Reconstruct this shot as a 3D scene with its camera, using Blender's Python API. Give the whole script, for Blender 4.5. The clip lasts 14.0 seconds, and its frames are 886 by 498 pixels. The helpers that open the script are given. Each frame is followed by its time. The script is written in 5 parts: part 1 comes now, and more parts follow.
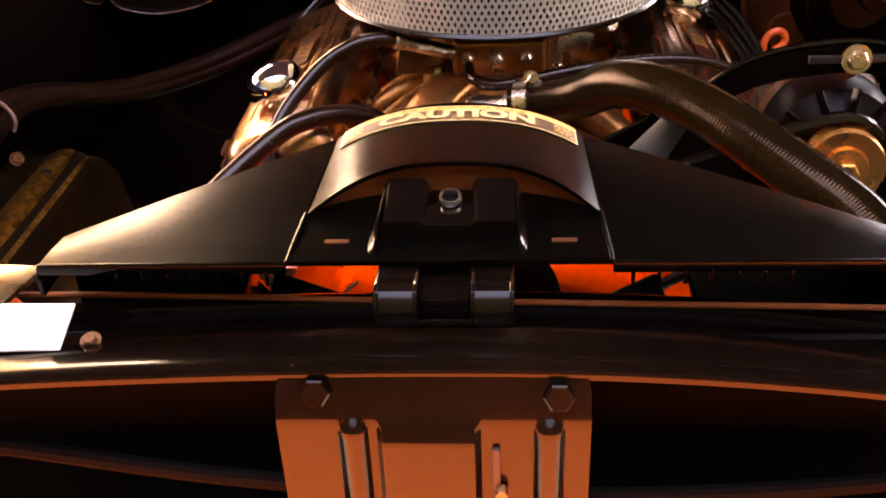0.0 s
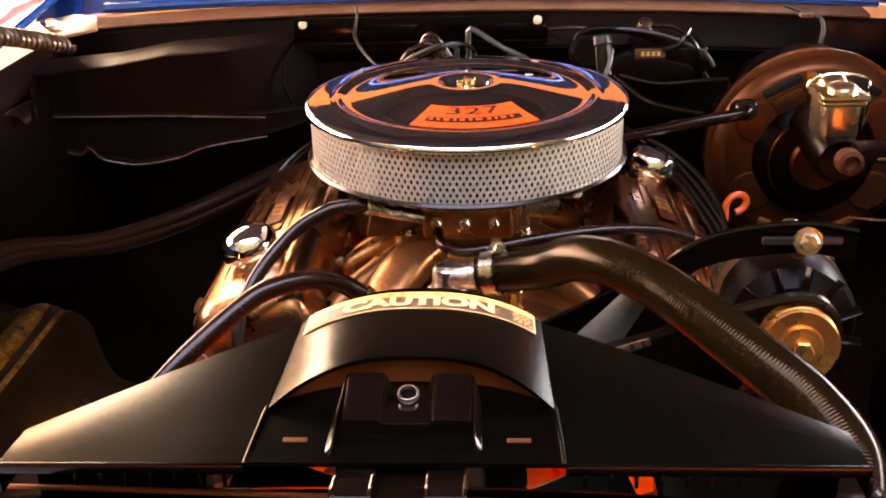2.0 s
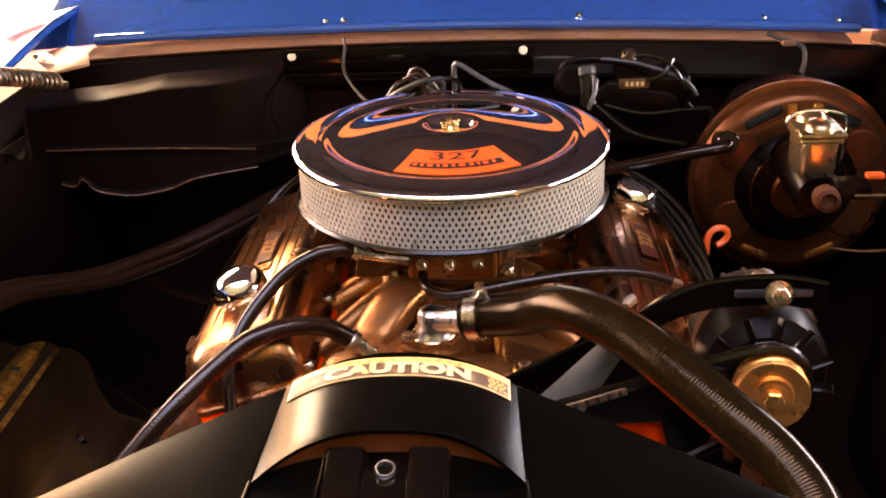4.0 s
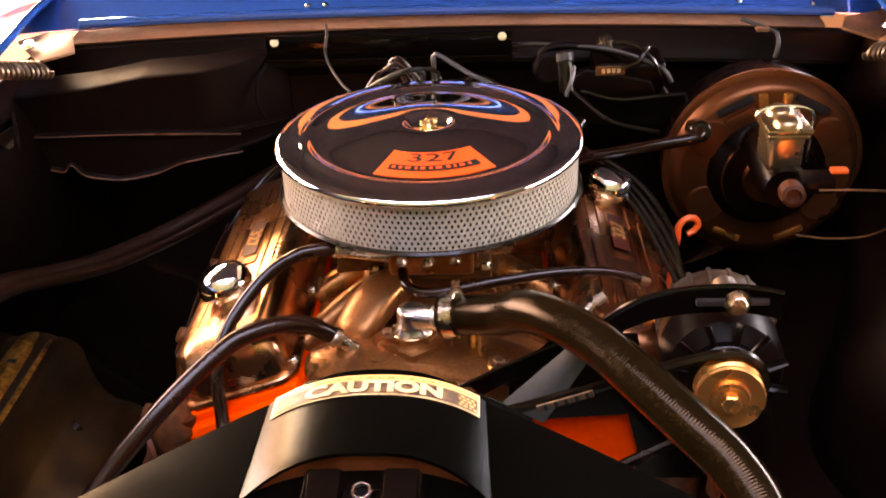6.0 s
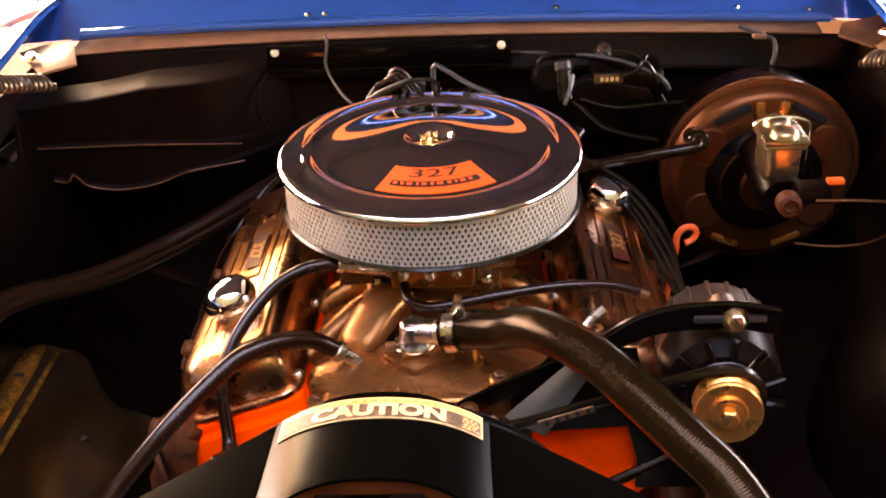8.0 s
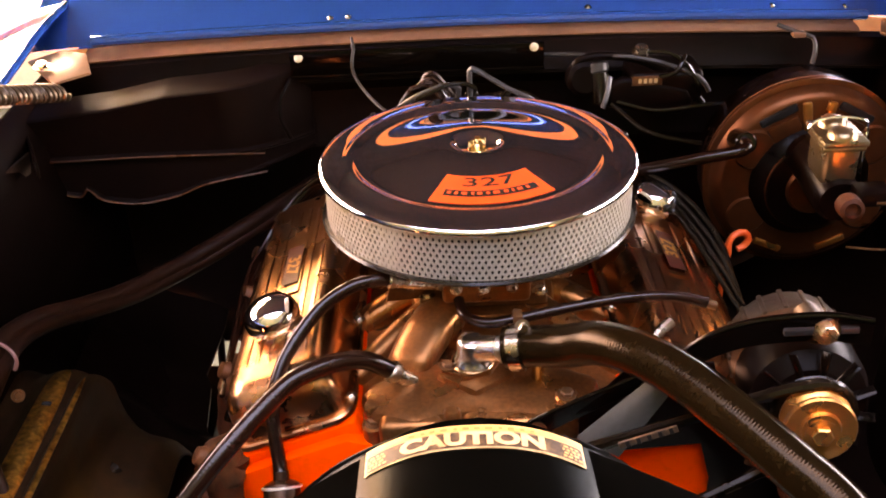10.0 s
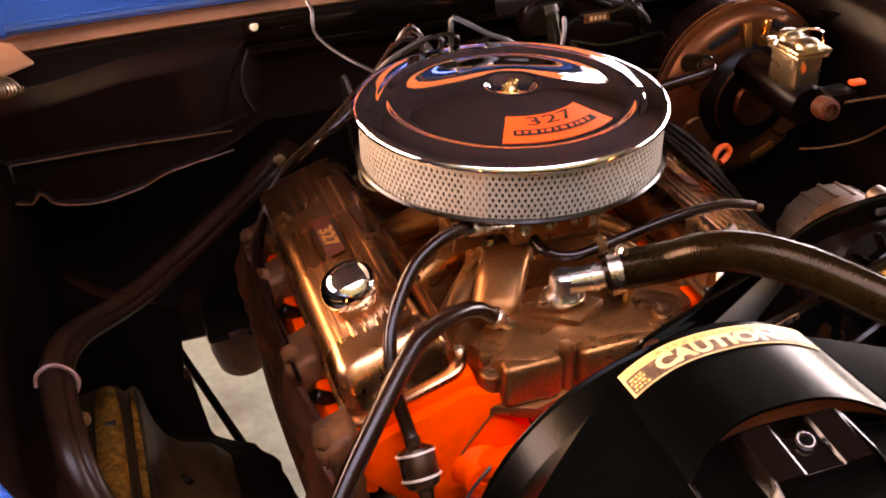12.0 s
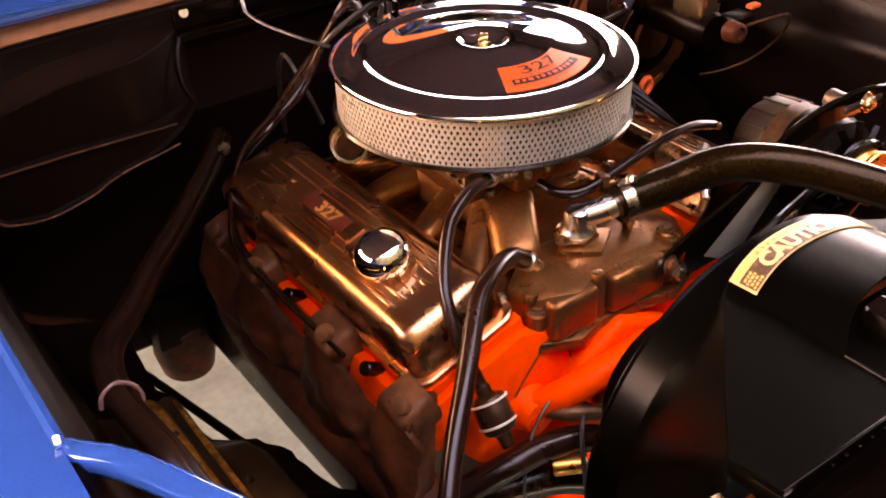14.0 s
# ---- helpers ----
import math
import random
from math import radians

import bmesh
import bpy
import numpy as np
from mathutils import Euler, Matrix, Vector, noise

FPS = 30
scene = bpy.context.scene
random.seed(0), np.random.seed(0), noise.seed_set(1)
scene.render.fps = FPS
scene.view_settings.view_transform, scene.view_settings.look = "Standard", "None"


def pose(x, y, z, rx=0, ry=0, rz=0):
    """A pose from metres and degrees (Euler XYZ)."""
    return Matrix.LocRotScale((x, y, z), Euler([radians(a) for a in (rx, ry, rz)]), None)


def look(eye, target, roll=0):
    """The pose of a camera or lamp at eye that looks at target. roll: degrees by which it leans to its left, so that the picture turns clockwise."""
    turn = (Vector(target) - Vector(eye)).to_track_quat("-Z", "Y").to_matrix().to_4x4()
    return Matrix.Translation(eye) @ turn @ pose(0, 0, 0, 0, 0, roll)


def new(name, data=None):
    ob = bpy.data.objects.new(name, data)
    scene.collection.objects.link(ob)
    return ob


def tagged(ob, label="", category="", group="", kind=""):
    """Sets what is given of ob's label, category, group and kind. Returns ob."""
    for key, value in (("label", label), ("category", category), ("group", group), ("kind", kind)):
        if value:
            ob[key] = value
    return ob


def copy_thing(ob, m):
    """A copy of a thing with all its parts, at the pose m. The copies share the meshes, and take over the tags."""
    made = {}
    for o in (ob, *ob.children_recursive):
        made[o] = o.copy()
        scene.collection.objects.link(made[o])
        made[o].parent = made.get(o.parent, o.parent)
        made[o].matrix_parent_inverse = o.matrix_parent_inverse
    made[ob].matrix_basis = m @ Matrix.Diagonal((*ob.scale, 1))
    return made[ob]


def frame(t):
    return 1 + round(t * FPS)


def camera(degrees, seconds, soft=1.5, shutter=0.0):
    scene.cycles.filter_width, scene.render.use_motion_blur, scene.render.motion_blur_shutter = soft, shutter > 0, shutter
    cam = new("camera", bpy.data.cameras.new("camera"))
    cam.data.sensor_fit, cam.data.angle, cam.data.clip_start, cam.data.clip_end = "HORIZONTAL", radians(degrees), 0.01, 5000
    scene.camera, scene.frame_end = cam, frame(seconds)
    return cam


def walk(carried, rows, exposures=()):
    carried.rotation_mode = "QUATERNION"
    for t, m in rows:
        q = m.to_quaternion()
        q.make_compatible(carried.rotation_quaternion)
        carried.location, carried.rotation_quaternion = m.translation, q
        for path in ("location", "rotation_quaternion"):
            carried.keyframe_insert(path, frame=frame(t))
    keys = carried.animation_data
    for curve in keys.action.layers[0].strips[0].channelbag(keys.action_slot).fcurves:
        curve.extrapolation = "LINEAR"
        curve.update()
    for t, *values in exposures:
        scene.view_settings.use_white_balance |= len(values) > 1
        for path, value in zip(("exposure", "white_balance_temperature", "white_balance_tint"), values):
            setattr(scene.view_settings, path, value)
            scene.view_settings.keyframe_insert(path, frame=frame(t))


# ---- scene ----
# ---- camera and its walk ----
cam = camera(47.25, 14.0, soft=1.9)
PATH = [
    # seconds, x, y, z, then the turn in degrees
    (0.0, 0.0084, -1.0957, 1.2145, 58.82, 2.21, 2.86),
    (0.5, 0.0134, -1.0904, 1.2305, 60.64, 1.76, 2.63),
    (1.0, 0.0172, -1.0870, 1.2449, 62.51, 1.57, 2.52),
    (1.5, 0.0212, -1.0865, 1.2570, 64.12, 1.37, 2.36),
    (2.0, 0.0249, -1.0854, 1.2657, 65.19, 1.38, 2.27),
    (2.5, 0.0245, -1.0818, 1.2682, 65.17, 0.79, 2.52),
    (3.0, 0.0305, -1.0789, 1.2850, 65.58, 1.75, 2.49),
    (5.5, 0.0568, -1.0847, 1.3913, 61.28, 1.77, 1.73),
    (6.0, 0.0603, -1.0850, 1.4083, 60.59, 1.87, 1.54),
    (6.5, 0.0594, -1.0813, 1.4227, 59.39, 2.03, 1.47),
    (7.0, 0.0606, -1.0812, 1.4351, 59.64, 1.88, 1.22),
    (7.5, 0.0627, -1.0845, 1.4434, 59.75, 2.16, 1.31),
    (10.0, -0.0358, -1.0305, 1.4252, 59.97, 2.19, -0.87),
    (10.5, -0.0898, -1.0119, 1.4328, 59.57, 1.76, -3.37),
    (11.0, -0.2099, -0.9876, 1.4213, 59.03, 1.08, -8.92),
    (11.5, -0.3394, -0.9719, 1.4150, 58.58, 1.47, -16.35),
    (12.0, -0.4136, -0.9767, 1.4026, 58.38, 1.18, -19.37),
    (12.5, -0.4837, -1.0082, 1.4088, 58.24, 1.61, -22.78),
    (13.0, -0.5406, -0.9855, 1.4099, 58.07, 1.06, -25.72),
    (13.5, -0.6166, -0.9201, 1.4018, 57.69, 2.56, -31.06),
    (14.0, -0.6781, -0.8719, 1.3983, 56.88, 1.42, -36.06),
]
EXPOSURES = [(0.0, 6.05, 10200, 38), (0.5, 6.4, 9900, 35), (1.0, 6.55, 9800, 34), (1.5, 6.48, 9800, 34), (2.5, 6.22, 9700, 34), (3.0, 6.26, 9750, 34), (6.0, 6.34, 9800, 35), (10.0, 6.28, 9850, 36), (12.5, 6.1, 10800, 42), (14.0, 5.97, 11400, 45)]
walk(cam, [(t, pose(x, y, z, rx, ry, rz)) for t, x, y, z, rx, ry, rz in PATH], EXPOSURES)

# ---- world and light ----
world = bpy.data.worlds.new("sky")
scene.world = world
world.use_nodes = True
sky = world.node_tree.nodes.new("ShaderNodeTexSky")
sky.sky_type, sky.sun_disc = "NISHITA", False
sky.sun_elevation, sky.sun_rotation = radians(79), radians(13)
background = world.node_tree.nodes["Background"]
background.inputs["Strength"].default_value = 0.07
world.node_tree.links.new(sky.outputs[0], background.inputs[0])


sun = bpy.data.lights.new("sun", "SUN")
sun.energy, sun.angle, sun.color = 5.0, radians(0.5), (1.0, 0.94, 0.86)
new("sun", sun).matrix_world = look((0.3, 1.3, 7.0), (0.0, 0.0, 0.0))


def opening_light(name, place, target, width, height, power, colour):
    """An added area lamp at an unseen opening, tinted to suit the engine's highlights."""
    lamp = bpy.data.lights.new(name, "AREA")
    lamp.shape, lamp.size, lamp.size_y = "RECTANGLE", width, height
    lamp.energy, lamp.color = power, colour
    new(name, lamp).matrix_world = look(place, target)


opening_light("fill_right", (2.45, 0.45, 1.35), (0.0, 0.2, 1.1), 2.8, 0.95, 2.3, (0.8, 0.9, 1.0))
opening_light("fill_left", (-2.45, 1.2, 1.55), (0.0, 0.2, 1.0), 2.75, 1.5, 4.8, (1.0, 0.71, 0.43))
opening_light("fill_rear", (-1.8, 2.78, 1.88), (-1.4, 0.0, 1.5), 0.6, 0.6, 0.8, (1.0, 0.82, 0.42))

# ---- materials ----


def material(name, colour, rough=0.5, metal=0.0, vary=0.15, grain=60.0, bump=0.0, coat=0.0, stain=None, stain_scale=6.0, stain_amount=0.0, rough_vary=0.1, stretch=(1, 1, 1), spec=0.5):
    """A surface with fine grain, broad stains, uneven gloss and relief, in object space."""
    m = bpy.data.materials.new(name)
    m.use_nodes = True
    t = m.node_tree
    n, l = t.nodes, t.links
    b = n["Principled BSDF"]
    b.inputs["Metallic"].default_value = metal
    b.inputs["Coat Weight"].default_value = coat
    b.inputs["Coat Roughness"].default_value = 0.06
    b.inputs["Specular IOR Level"].default_value = spec
    co = n.new("ShaderNodeTexCoord")
    mp = n.new("ShaderNodeMapping")
    mp.inputs["Scale"].default_value = stretch
    l.new(co.outputs["Object"], mp.inputs["Vector"])
    fine = n.new("ShaderNodeTexNoise")
    fine.inputs["Scale"].default_value, fine.inputs["Detail"].default_value = grain, 5
    wide = n.new("ShaderNodeTexNoise")
    wide.inputs["Scale"].default_value, wide.inputs["Detail"].default_value = stain_scale, 4
    l.new(mp.outputs[0], fine.inputs["Vector"])
    l.new(mp.outputs[0], wide.inputs["Vector"])
    ramp = n.new("ShaderNodeMapRange")
    ramp.inputs["From Min"].default_value, ramp.inputs["From Max"].default_value = 0.3, 0.7
    ramp.inputs["To Min"].default_value, ramp.inputs["To Max"].default_value = 1 - vary, 1 + vary
    l.new(fine.outputs["Fac"], ramp.inputs["Value"])
    base = n.new("ShaderNodeVectorMath")
    base.operation = "SCALE"
    base.inputs[0].default_value = colour
    l.new(ramp.outputs[0], base.inputs["Scale"])
    mix = n.new("ShaderNodeMix")
    mix.data_type = "RGBA"
    spread = n.new("ShaderNodeMapRange")
    spread.inputs["From Min"].default_value, spread.inputs["From Max"].default_value = 0.48, 0.68
    spread.inputs["To Max"].default_value = stain_amount
    l.new(wide.outputs["Fac"], spread.inputs["Value"])
    l.new(spread.outputs[0], mix.inputs["Factor"])
    l.new(base.outputs[0], mix.inputs["A"])
    mix.inputs["B"].default_value = (*(stain or colour), 1)
    l.new(mix.outputs["Result"], b.inputs["Base Color"])
    gloss = n.new("ShaderNodeMapRange")
    gloss.inputs["From Min"].default_value, gloss.inputs["From Max"].default_value = 0.3, 0.7
    gloss.inputs["To Min"].default_value, gloss.inputs["To Max"].default_value = max(0.02, rough - rough_vary), min(1, rough + rough_vary)
    l.new(wide.outputs["Fac"], gloss.inputs["Value"])
    l.new(gloss.outputs[0], b.inputs["Roughness"])
    if bump:
        relief = n.new("ShaderNodeBump")
        relief.inputs["Strength"].default_value, relief.inputs["Distance"].default_value = bump, 0.002
        l.new(fine.outputs["Fac"], relief.inputs["Height"])
        l.new(relief.outputs[0], b.inputs["Normal"])
    return m


BLACK = material("black gloss paint", (0.0022, 0.0012, 0.0008), 0.15, spec=0.08, vary=0.25, grain=90, bump=0.02, rough_vary=0.05, stain=(0.0045, 0.0023, 0.0015), stain_amount=0.4)
GLOSS = material("glossy black latch paint", (0.0022, 0.0012, 0.0008), 0.15, spec=0.18, vary=0.25, grain=90, bump=0.02, rough_vary=0.05, stain=(0.0045, 0.0023, 0.0015), stain_amount=0.4)
SATIN = material("black satin paint", (0.003, 0.0012, 0.0008), 0.34, spec=0.07, vary=0.25, grain=140, bump=0.05, stain=(0.006, 0.0024, 0.0014), stain_amount=0.4, stain_scale=5)
MATT = material("matt near black", (0.001, 0.0008, 0.0007), 0.95, vary=0.3, grain=300, spec=0.05)
PLASTIC = material("black moulded plastic", (0.0006, 0.0006, 0.0004), 0.24, spec=0.055, vary=0.2, grain=260, bump=0.05, rough_vary=0.03, stain=(0.0014, 0.0013, 0.001), stain_amount=0.25, stain_scale=14)
RUBBER = material("black rubber", (0.005, 0.003, 0.0014), 0.2, spec=0.26, vary=0.2, grain=180, bump=0.04, stain=(0.011, 0.006, 0.0025), stain_amount=0.3, stain_scale=18)
CHROME = material("chrome plate", (0.86, 0.85, 0.84), 0.045, metal=1.0, vary=0.02, grain=40, rough_vary=0.02)
LIDCHROME = material("polished lid chrome", (0.8, 0.8, 0.82), 0.035, metal=1.0, vary=0.02, grain=40, rough_vary=0.015)
# Copper base and stain stand in for warm reflections on silver aluminium.
POLISHED = material("polished aluminium", (0.58, 0.275, 0.135), 0.26, metal=1.0, vary=0.06, grain=70, rough_vary=0.07, stain=(0.4, 0.19, 0.09), stain_amount=0.5, stain_scale=14)
# Redder base carries orange bounce light on top of the real stains.
CAST = material("cast aluminium", (0.25, 0.092, 0.029), 0.31, metal=0.8, spec=0.25, vary=0.22, grain=220, bump=0.12, stain=(0.13, 0.055, 0.02), stain_amount=0.8, stain_scale=16)
ALLOY = material("grey cast alloy", (0.1, 0.066, 0.042), 0.4, metal=0.7, vary=0.15, grain=240, bump=0.2, stain=(0.05, 0.032, 0.02), stain_amount=0.6, stain_scale=20)
ZINC = material("zinc plated steel", (0.5, 0.42, 0.33), 0.26, metal=1.0, vary=0.1, grain=120, stain=(0.35, 0.26, 0.18), stain_amount=0.4, stain_scale=60)
PLATED = material("dull plated steel", (0.32, 0.23, 0.13), 0.28, metal=0.95, vary=0.08, grain=90, rough_vary=0.04, stain=(0.22, 0.15, 0.08), stain_amount=0.5, stain_scale=30)
BRIGHT = material("bright cast alloy", (0.85, 0.82, 0.77), 0.27, metal=1.0, vary=0.05, grain=70, rough_vary=0.06)
BRASS = material("yellow brass", (0.72, 0.5, 0.22), 0.22, metal=1.0, vary=0.1, grain=120)
GOLD = material("gold zinc plating", (0.12, 0.036, 0.012), 0.36, metal=0.7, spec=0.2, vary=0.18, grain=40, rough_vary=0.1, stain=(0.04, 0.014, 0.007), stain_amount=0.7, stain_scale=9)
PULLEY = material("yellow zinc pulley", (0.66, 0.28, 0.075), 0.3, metal=0.9, vary=0.1, grain=120, stain=(0.4, 0.15, 0.05), stain_amount=0.5, stain_scale=30)
ORANGE = material("orange engine enamel", (1.0, 0.062, 0.0015), 0.5, spec=0.08, vary=0.1, grain=90, bump=0.06, stain=(0.6, 0.045, 0.004), stain_amount=0.4, stain_scale=12)
RUST = material("rusty cast iron", (0.115, 0.038, 0.013), 0.55, spec=0.2, vary=0.5, grain=55, bump=0.9, stain=(0.03, 0.009, 0.004), stain_amount=0.8, stain_scale=15)
DARKIRON = material("mottled red brown cast iron", (0.05, 0.0115, 0.0035), 0.55, spec=0.2, vary=0.5, grain=70, bump=0.8, stain=(0.15, 0.034, 0.007), stain_amount=0.6, stain_scale=11)
BROWN = material("oily brown steel", (0.13, 0.055, 0.022), 0.42, metal=0.5, spec=0.25, vary=0.3, grain=110, bump=0.2, stain=(0.05, 0.025, 0.014), stain_amount=0.8, stain_scale=22)
SCREEN = material("white coated mesh", (0.42, 0.375, 0.3), 0.34, metal=0.35, vary=0.12, grain=200, stain=(0.33, 0.27, 0.19), stain_amount=0.4, stain_scale=12)
PAPER = material("dark filter paper", (0.008, 0.006, 0.005), 0.9, vary=0.3, grain=90)
DECAL = material("orange printed decal", (0.8, 0.08, 0.012), 0.4, vary=0.05, grain=120)
INK = material("black ink", (0.012, 0.011, 0.011), 0.45, spec=0.15, vary=0.1)
CREAM = material("cream label paper", (0.66, 0.43, 0.2), 0.42, vary=0.1, grain=150, stain=(0.42, 0.23, 0.09), stain_amount=0.7, stain_scale=30)
AMBER = material("amber label ink", (0.7, 0.37, 0.11), 0.42, vary=0.12, grain=150, stain=(0.5, 0.24, 0.06), stain_amount=0.5, stain_scale=40)
DULLINK = material("worn brown label ink", (0.055, 0.028, 0.013), 0.5, vary=0.3, grain=300, stain=(0.22, 0.12, 0.05), stain_amount=0.6, stain_scale=120)
BLUE = material("blue metallic body paint", (0.005, 0.09, 0.42), 0.07, metal=0.4, coat=1.0, vary=0.06, grain=600, rough_vary=0.03)
WHITE = material("white printed card", (0.8, 0.78, 0.73), 0.5, vary=0.04, grain=90)
# Tan and dark of the added walls, set by the lid's reflections.
TANSURROUND = material("warm tan surround", (0.3, 0.148, 0.075), 0.85, spec=0.1, vary=0.12, grain=20, bump=0.3, stain=(0.22, 0.1, 0.05), stain_amount=0.5, stain_scale=2)
DARKSURROUND = material("dark surround", (0.0068, 0.011, 0.019), 0.95, spec=0.0, vary=0.3, grain=12, bump=0.2, stretch=(1, 8, 1))
CONCRETE = material("pale concrete", (0.1, 0.135, 0.12), 0.75, spec=0.2, vary=0.1, grain=60, bump=0.15, stain=(0.05, 0.058, 0.05), stain_amount=0.7, stain_scale=5)
REDPLASTIC = material("orange plastic", (0.8, 0.1, 0.02), 0.4, vary=0.05)
# Reddish base stands in for orange reflections on the black hoses.
HOSERUBBER = material("brown black rubber", (0.011, 0.0034, 0.0016), 0.2, spec=0.26, vary=0.25, grain=180, bump=0.04, stain=(0.024, 0.007, 0.003), stain_amount=0.5, stain_scale=12)
# Reddish base and stain put the firewall's haze and warm sheen into the paint.
FIREBLACK = material("reddish black firewall paint", (0.0045, 0.0015, 0.0008), 0.5, spec=0.1, vary=0.3, grain=60, bump=0.06, stain=(0.01, 0.0033, 0.0018), stain_amount=0.6, stain_scale=4)
# Orange reflections under the arch and on the support's rim, as red brown.
REDREFLECT = material("red brown reflection", (0.17, 0.042, 0.012), 0.45, spec=0.2, vary=0.2, grain=120, bump=0.05, stain=(0.14, 0.035, 0.012), stain_amount=0.6, stain_scale=16)
# Brown for painted edge highlights and for the shroud's slots.
BROWNEDGE = material("brown edge colour", (0.085, 0.026, 0.01), 0.3, spec=0.4, vary=0.4, grain=90, bump=0.1, stain=(0.02, 0.007, 0.003), stain_amount=0.7, stain_scale=16)
DRIVE = material("dull terracotta paving", (0.3, 0.072, 0.022), 0.85, spec=0.1, vary=0.15, grain=20, bump=0.3, stain=(0.25, 0.07, 0.024), stain_amount=0.5, stain_scale=2)
GILDED = material("gilt badge paint", (0.46, 0.21, 0.055), 0.4, metal=0.4, vary=0.1, grain=120)
MAROON = material("dark red enamel", (0.06, 0.008, 0.003), 0.4, vary=0.15, grain=150)
BRIGHTCAST = material("polished brown stained alloy", (0.5, 0.3, 0.16), 0.25, metal=1.0, vary=0.1, grain=90, stain=(0.25, 0.12, 0.05), stain_amount=0.6, stain_scale=40)
SILVER = material("dull silver band", (0.8, 0.74, 0.62), 0.42, metal=0.6, vary=0.05, grain=120)
FILTERCAN = material("oily dark filter can", (0.03, 0.013, 0.006), 0.3, metal=0.5, spec=0.3, vary=0.3, grain=110, bump=0.1, stain=(0.09, 0.04, 0.016), stain_amount=0.5, stain_scale=40)
# Metallic brown base tints the black hose's highlights gold in place of warm light.
HOSEWEAVE = material("brown cloth rubber", (0.015, 0.0078, 0.0024), 0.17, metal=0.6, spec=0.16, vary=0.25, grain=240, bump=0.03, rough_vary=0.03, stain=(0.022, 0.0115, 0.0035), stain_amount=0.5, stain_scale=18)
GREYSTEEL = material("smooth grey paint", (0.075, 0.073, 0.06), 0.35, spec=0.3, vary=0.1, grain=120)
# Brown base puts the pipes' soft warm reflection into the rubber.
PIPERUBBER = material("matt brown rubber", (0.013, 0.0042, 0.0018), 0.36, spec=0.17, vary=0.25, grain=120, bump=0.05, rough_vary=0.05, stain=(0.016, 0.005, 0.0022), stain_amount=0.5, stain_scale=9)
FAINT = material("faded amber ink", (0.42, 0.19, 0.055), 0.45, vary=0.2, grain=300)
PINKISH = material("pale pink plastic", (0.19, 0.095, 0.075), 0.35, vary=0.1, grain=120)
GREYWIRE = material("grey cable sheath", (0.022, 0.02, 0.019), 0.36, vary=0.15, grain=200)

# ---- mesh tools ----


def thing(name, base, label, category, group="", kind=""):
    ob = new(name)
    ob.empty_display_size = 0.02
    ob.location = base
    return tagged(ob, label, category, group, kind)


def part(name, bm, mat, parent=None, label="", sharp=32):
    """Links a bmesh, in world metres, as one mesh under a thing or a part."""
    bmesh.ops.recalc_face_normals(bm, faces=bm.faces)
    lim = radians(sharp)
    for f in bm.faces:
        f.smooth = True
    for e in bm.edges:
        if len(e.link_faces) == 2 and e.calc_face_angle(0) > lim:
            e.smooth = False
    me = bpy.data.meshes.new(name)
    bm.to_mesh(me)
    bm.free()
    me.materials.append(mat)
    ob = new(name, me)
    if parent is not None:
        ob.parent = parent
        ob.matrix_parent_inverse = Matrix.Translation(-Vector(parent.location))
    if label:
        tagged(ob, label)
    return ob


def structure(name, bm, mat, label, category):
    return tagged(part(name, bm, mat), label, category, kind="structure")


def merged(*bms):
    out = bmesh.new()
    for b in bms:
        me = bpy.data.meshes.new("join")
        b.to_mesh(me)
        b.free()
        out.from_mesh(me)
        bpy.data.meshes.remove(me)
    return out


def moved(bm, m):
    bmesh.ops.transform(bm, matrix=m, verts=bm.verts)
    return bm


def box(x0, x1, y0, y1, z0, z1, bevel=0.0, seg=2):
    bm = bmesh.new()
    bmesh.ops.create_cube(bm, size=1, matrix=Matrix.Translation(((x0 + x1) / 2, (y0 + y1) / 2, (z0 + z1) / 2)) @ Matrix.Diagonal((abs(x1 - x0), abs(y1 - y0), abs(z1 - z0), 1)))
    if bevel:
        bmesh.ops.bevel(bm, geom=list(bm.edges), offset=bevel, segments=seg, profile=0.5, affect="EDGES")
    return bm


def axis_to(place, way):
    """Z of the mesh along way, at place."""
    return Matrix.Translation(place) @ Vector(way).to_track_quat("Z", "Y").to_matrix().to_4x4()


def lathe(profile, m=None, seg=48):
    """profile: (radius, height) from one end to the other; radius 0 closes it."""
    bm = bmesh.new()
    rings = []
    for r, z in profile:
        if r < 1e-6:
            rings.append([bm.verts.new((0, 0, z))])
        else:
            rings.append([bm.verts.new((r * math.cos(2 * math.pi * i / seg), r * math.sin(2 * math.pi * i / seg), z)) for i in range(seg)])
    for a, b in zip(rings, rings[1:]):
        for i in range(seg):
            j = (i + 1) % seg
            if len(a) == 1 and len(b) == 1:
                continue
            if len(a) == 1:
                bm.faces.new((a[0], b[i], b[j]))
            elif len(b) == 1:
                bm.faces.new((a[i], a[j], b[0]))
            else:
                bm.faces.new((a[i], a[j], b[j], b[i]))
    return moved(bm, m) if m is not None else bm


def rod(a, b, r, seg=16, bevel=0.0):
    a, b = Vector(a), Vector(b)
    h = (b - a).length
    c = bevel or r * 0.15
    return lathe([(0, 0), (r - c, 0), (r, c), (r, h - c), (r - c, h), (0, h)], axis_to(a, b - a), seg)


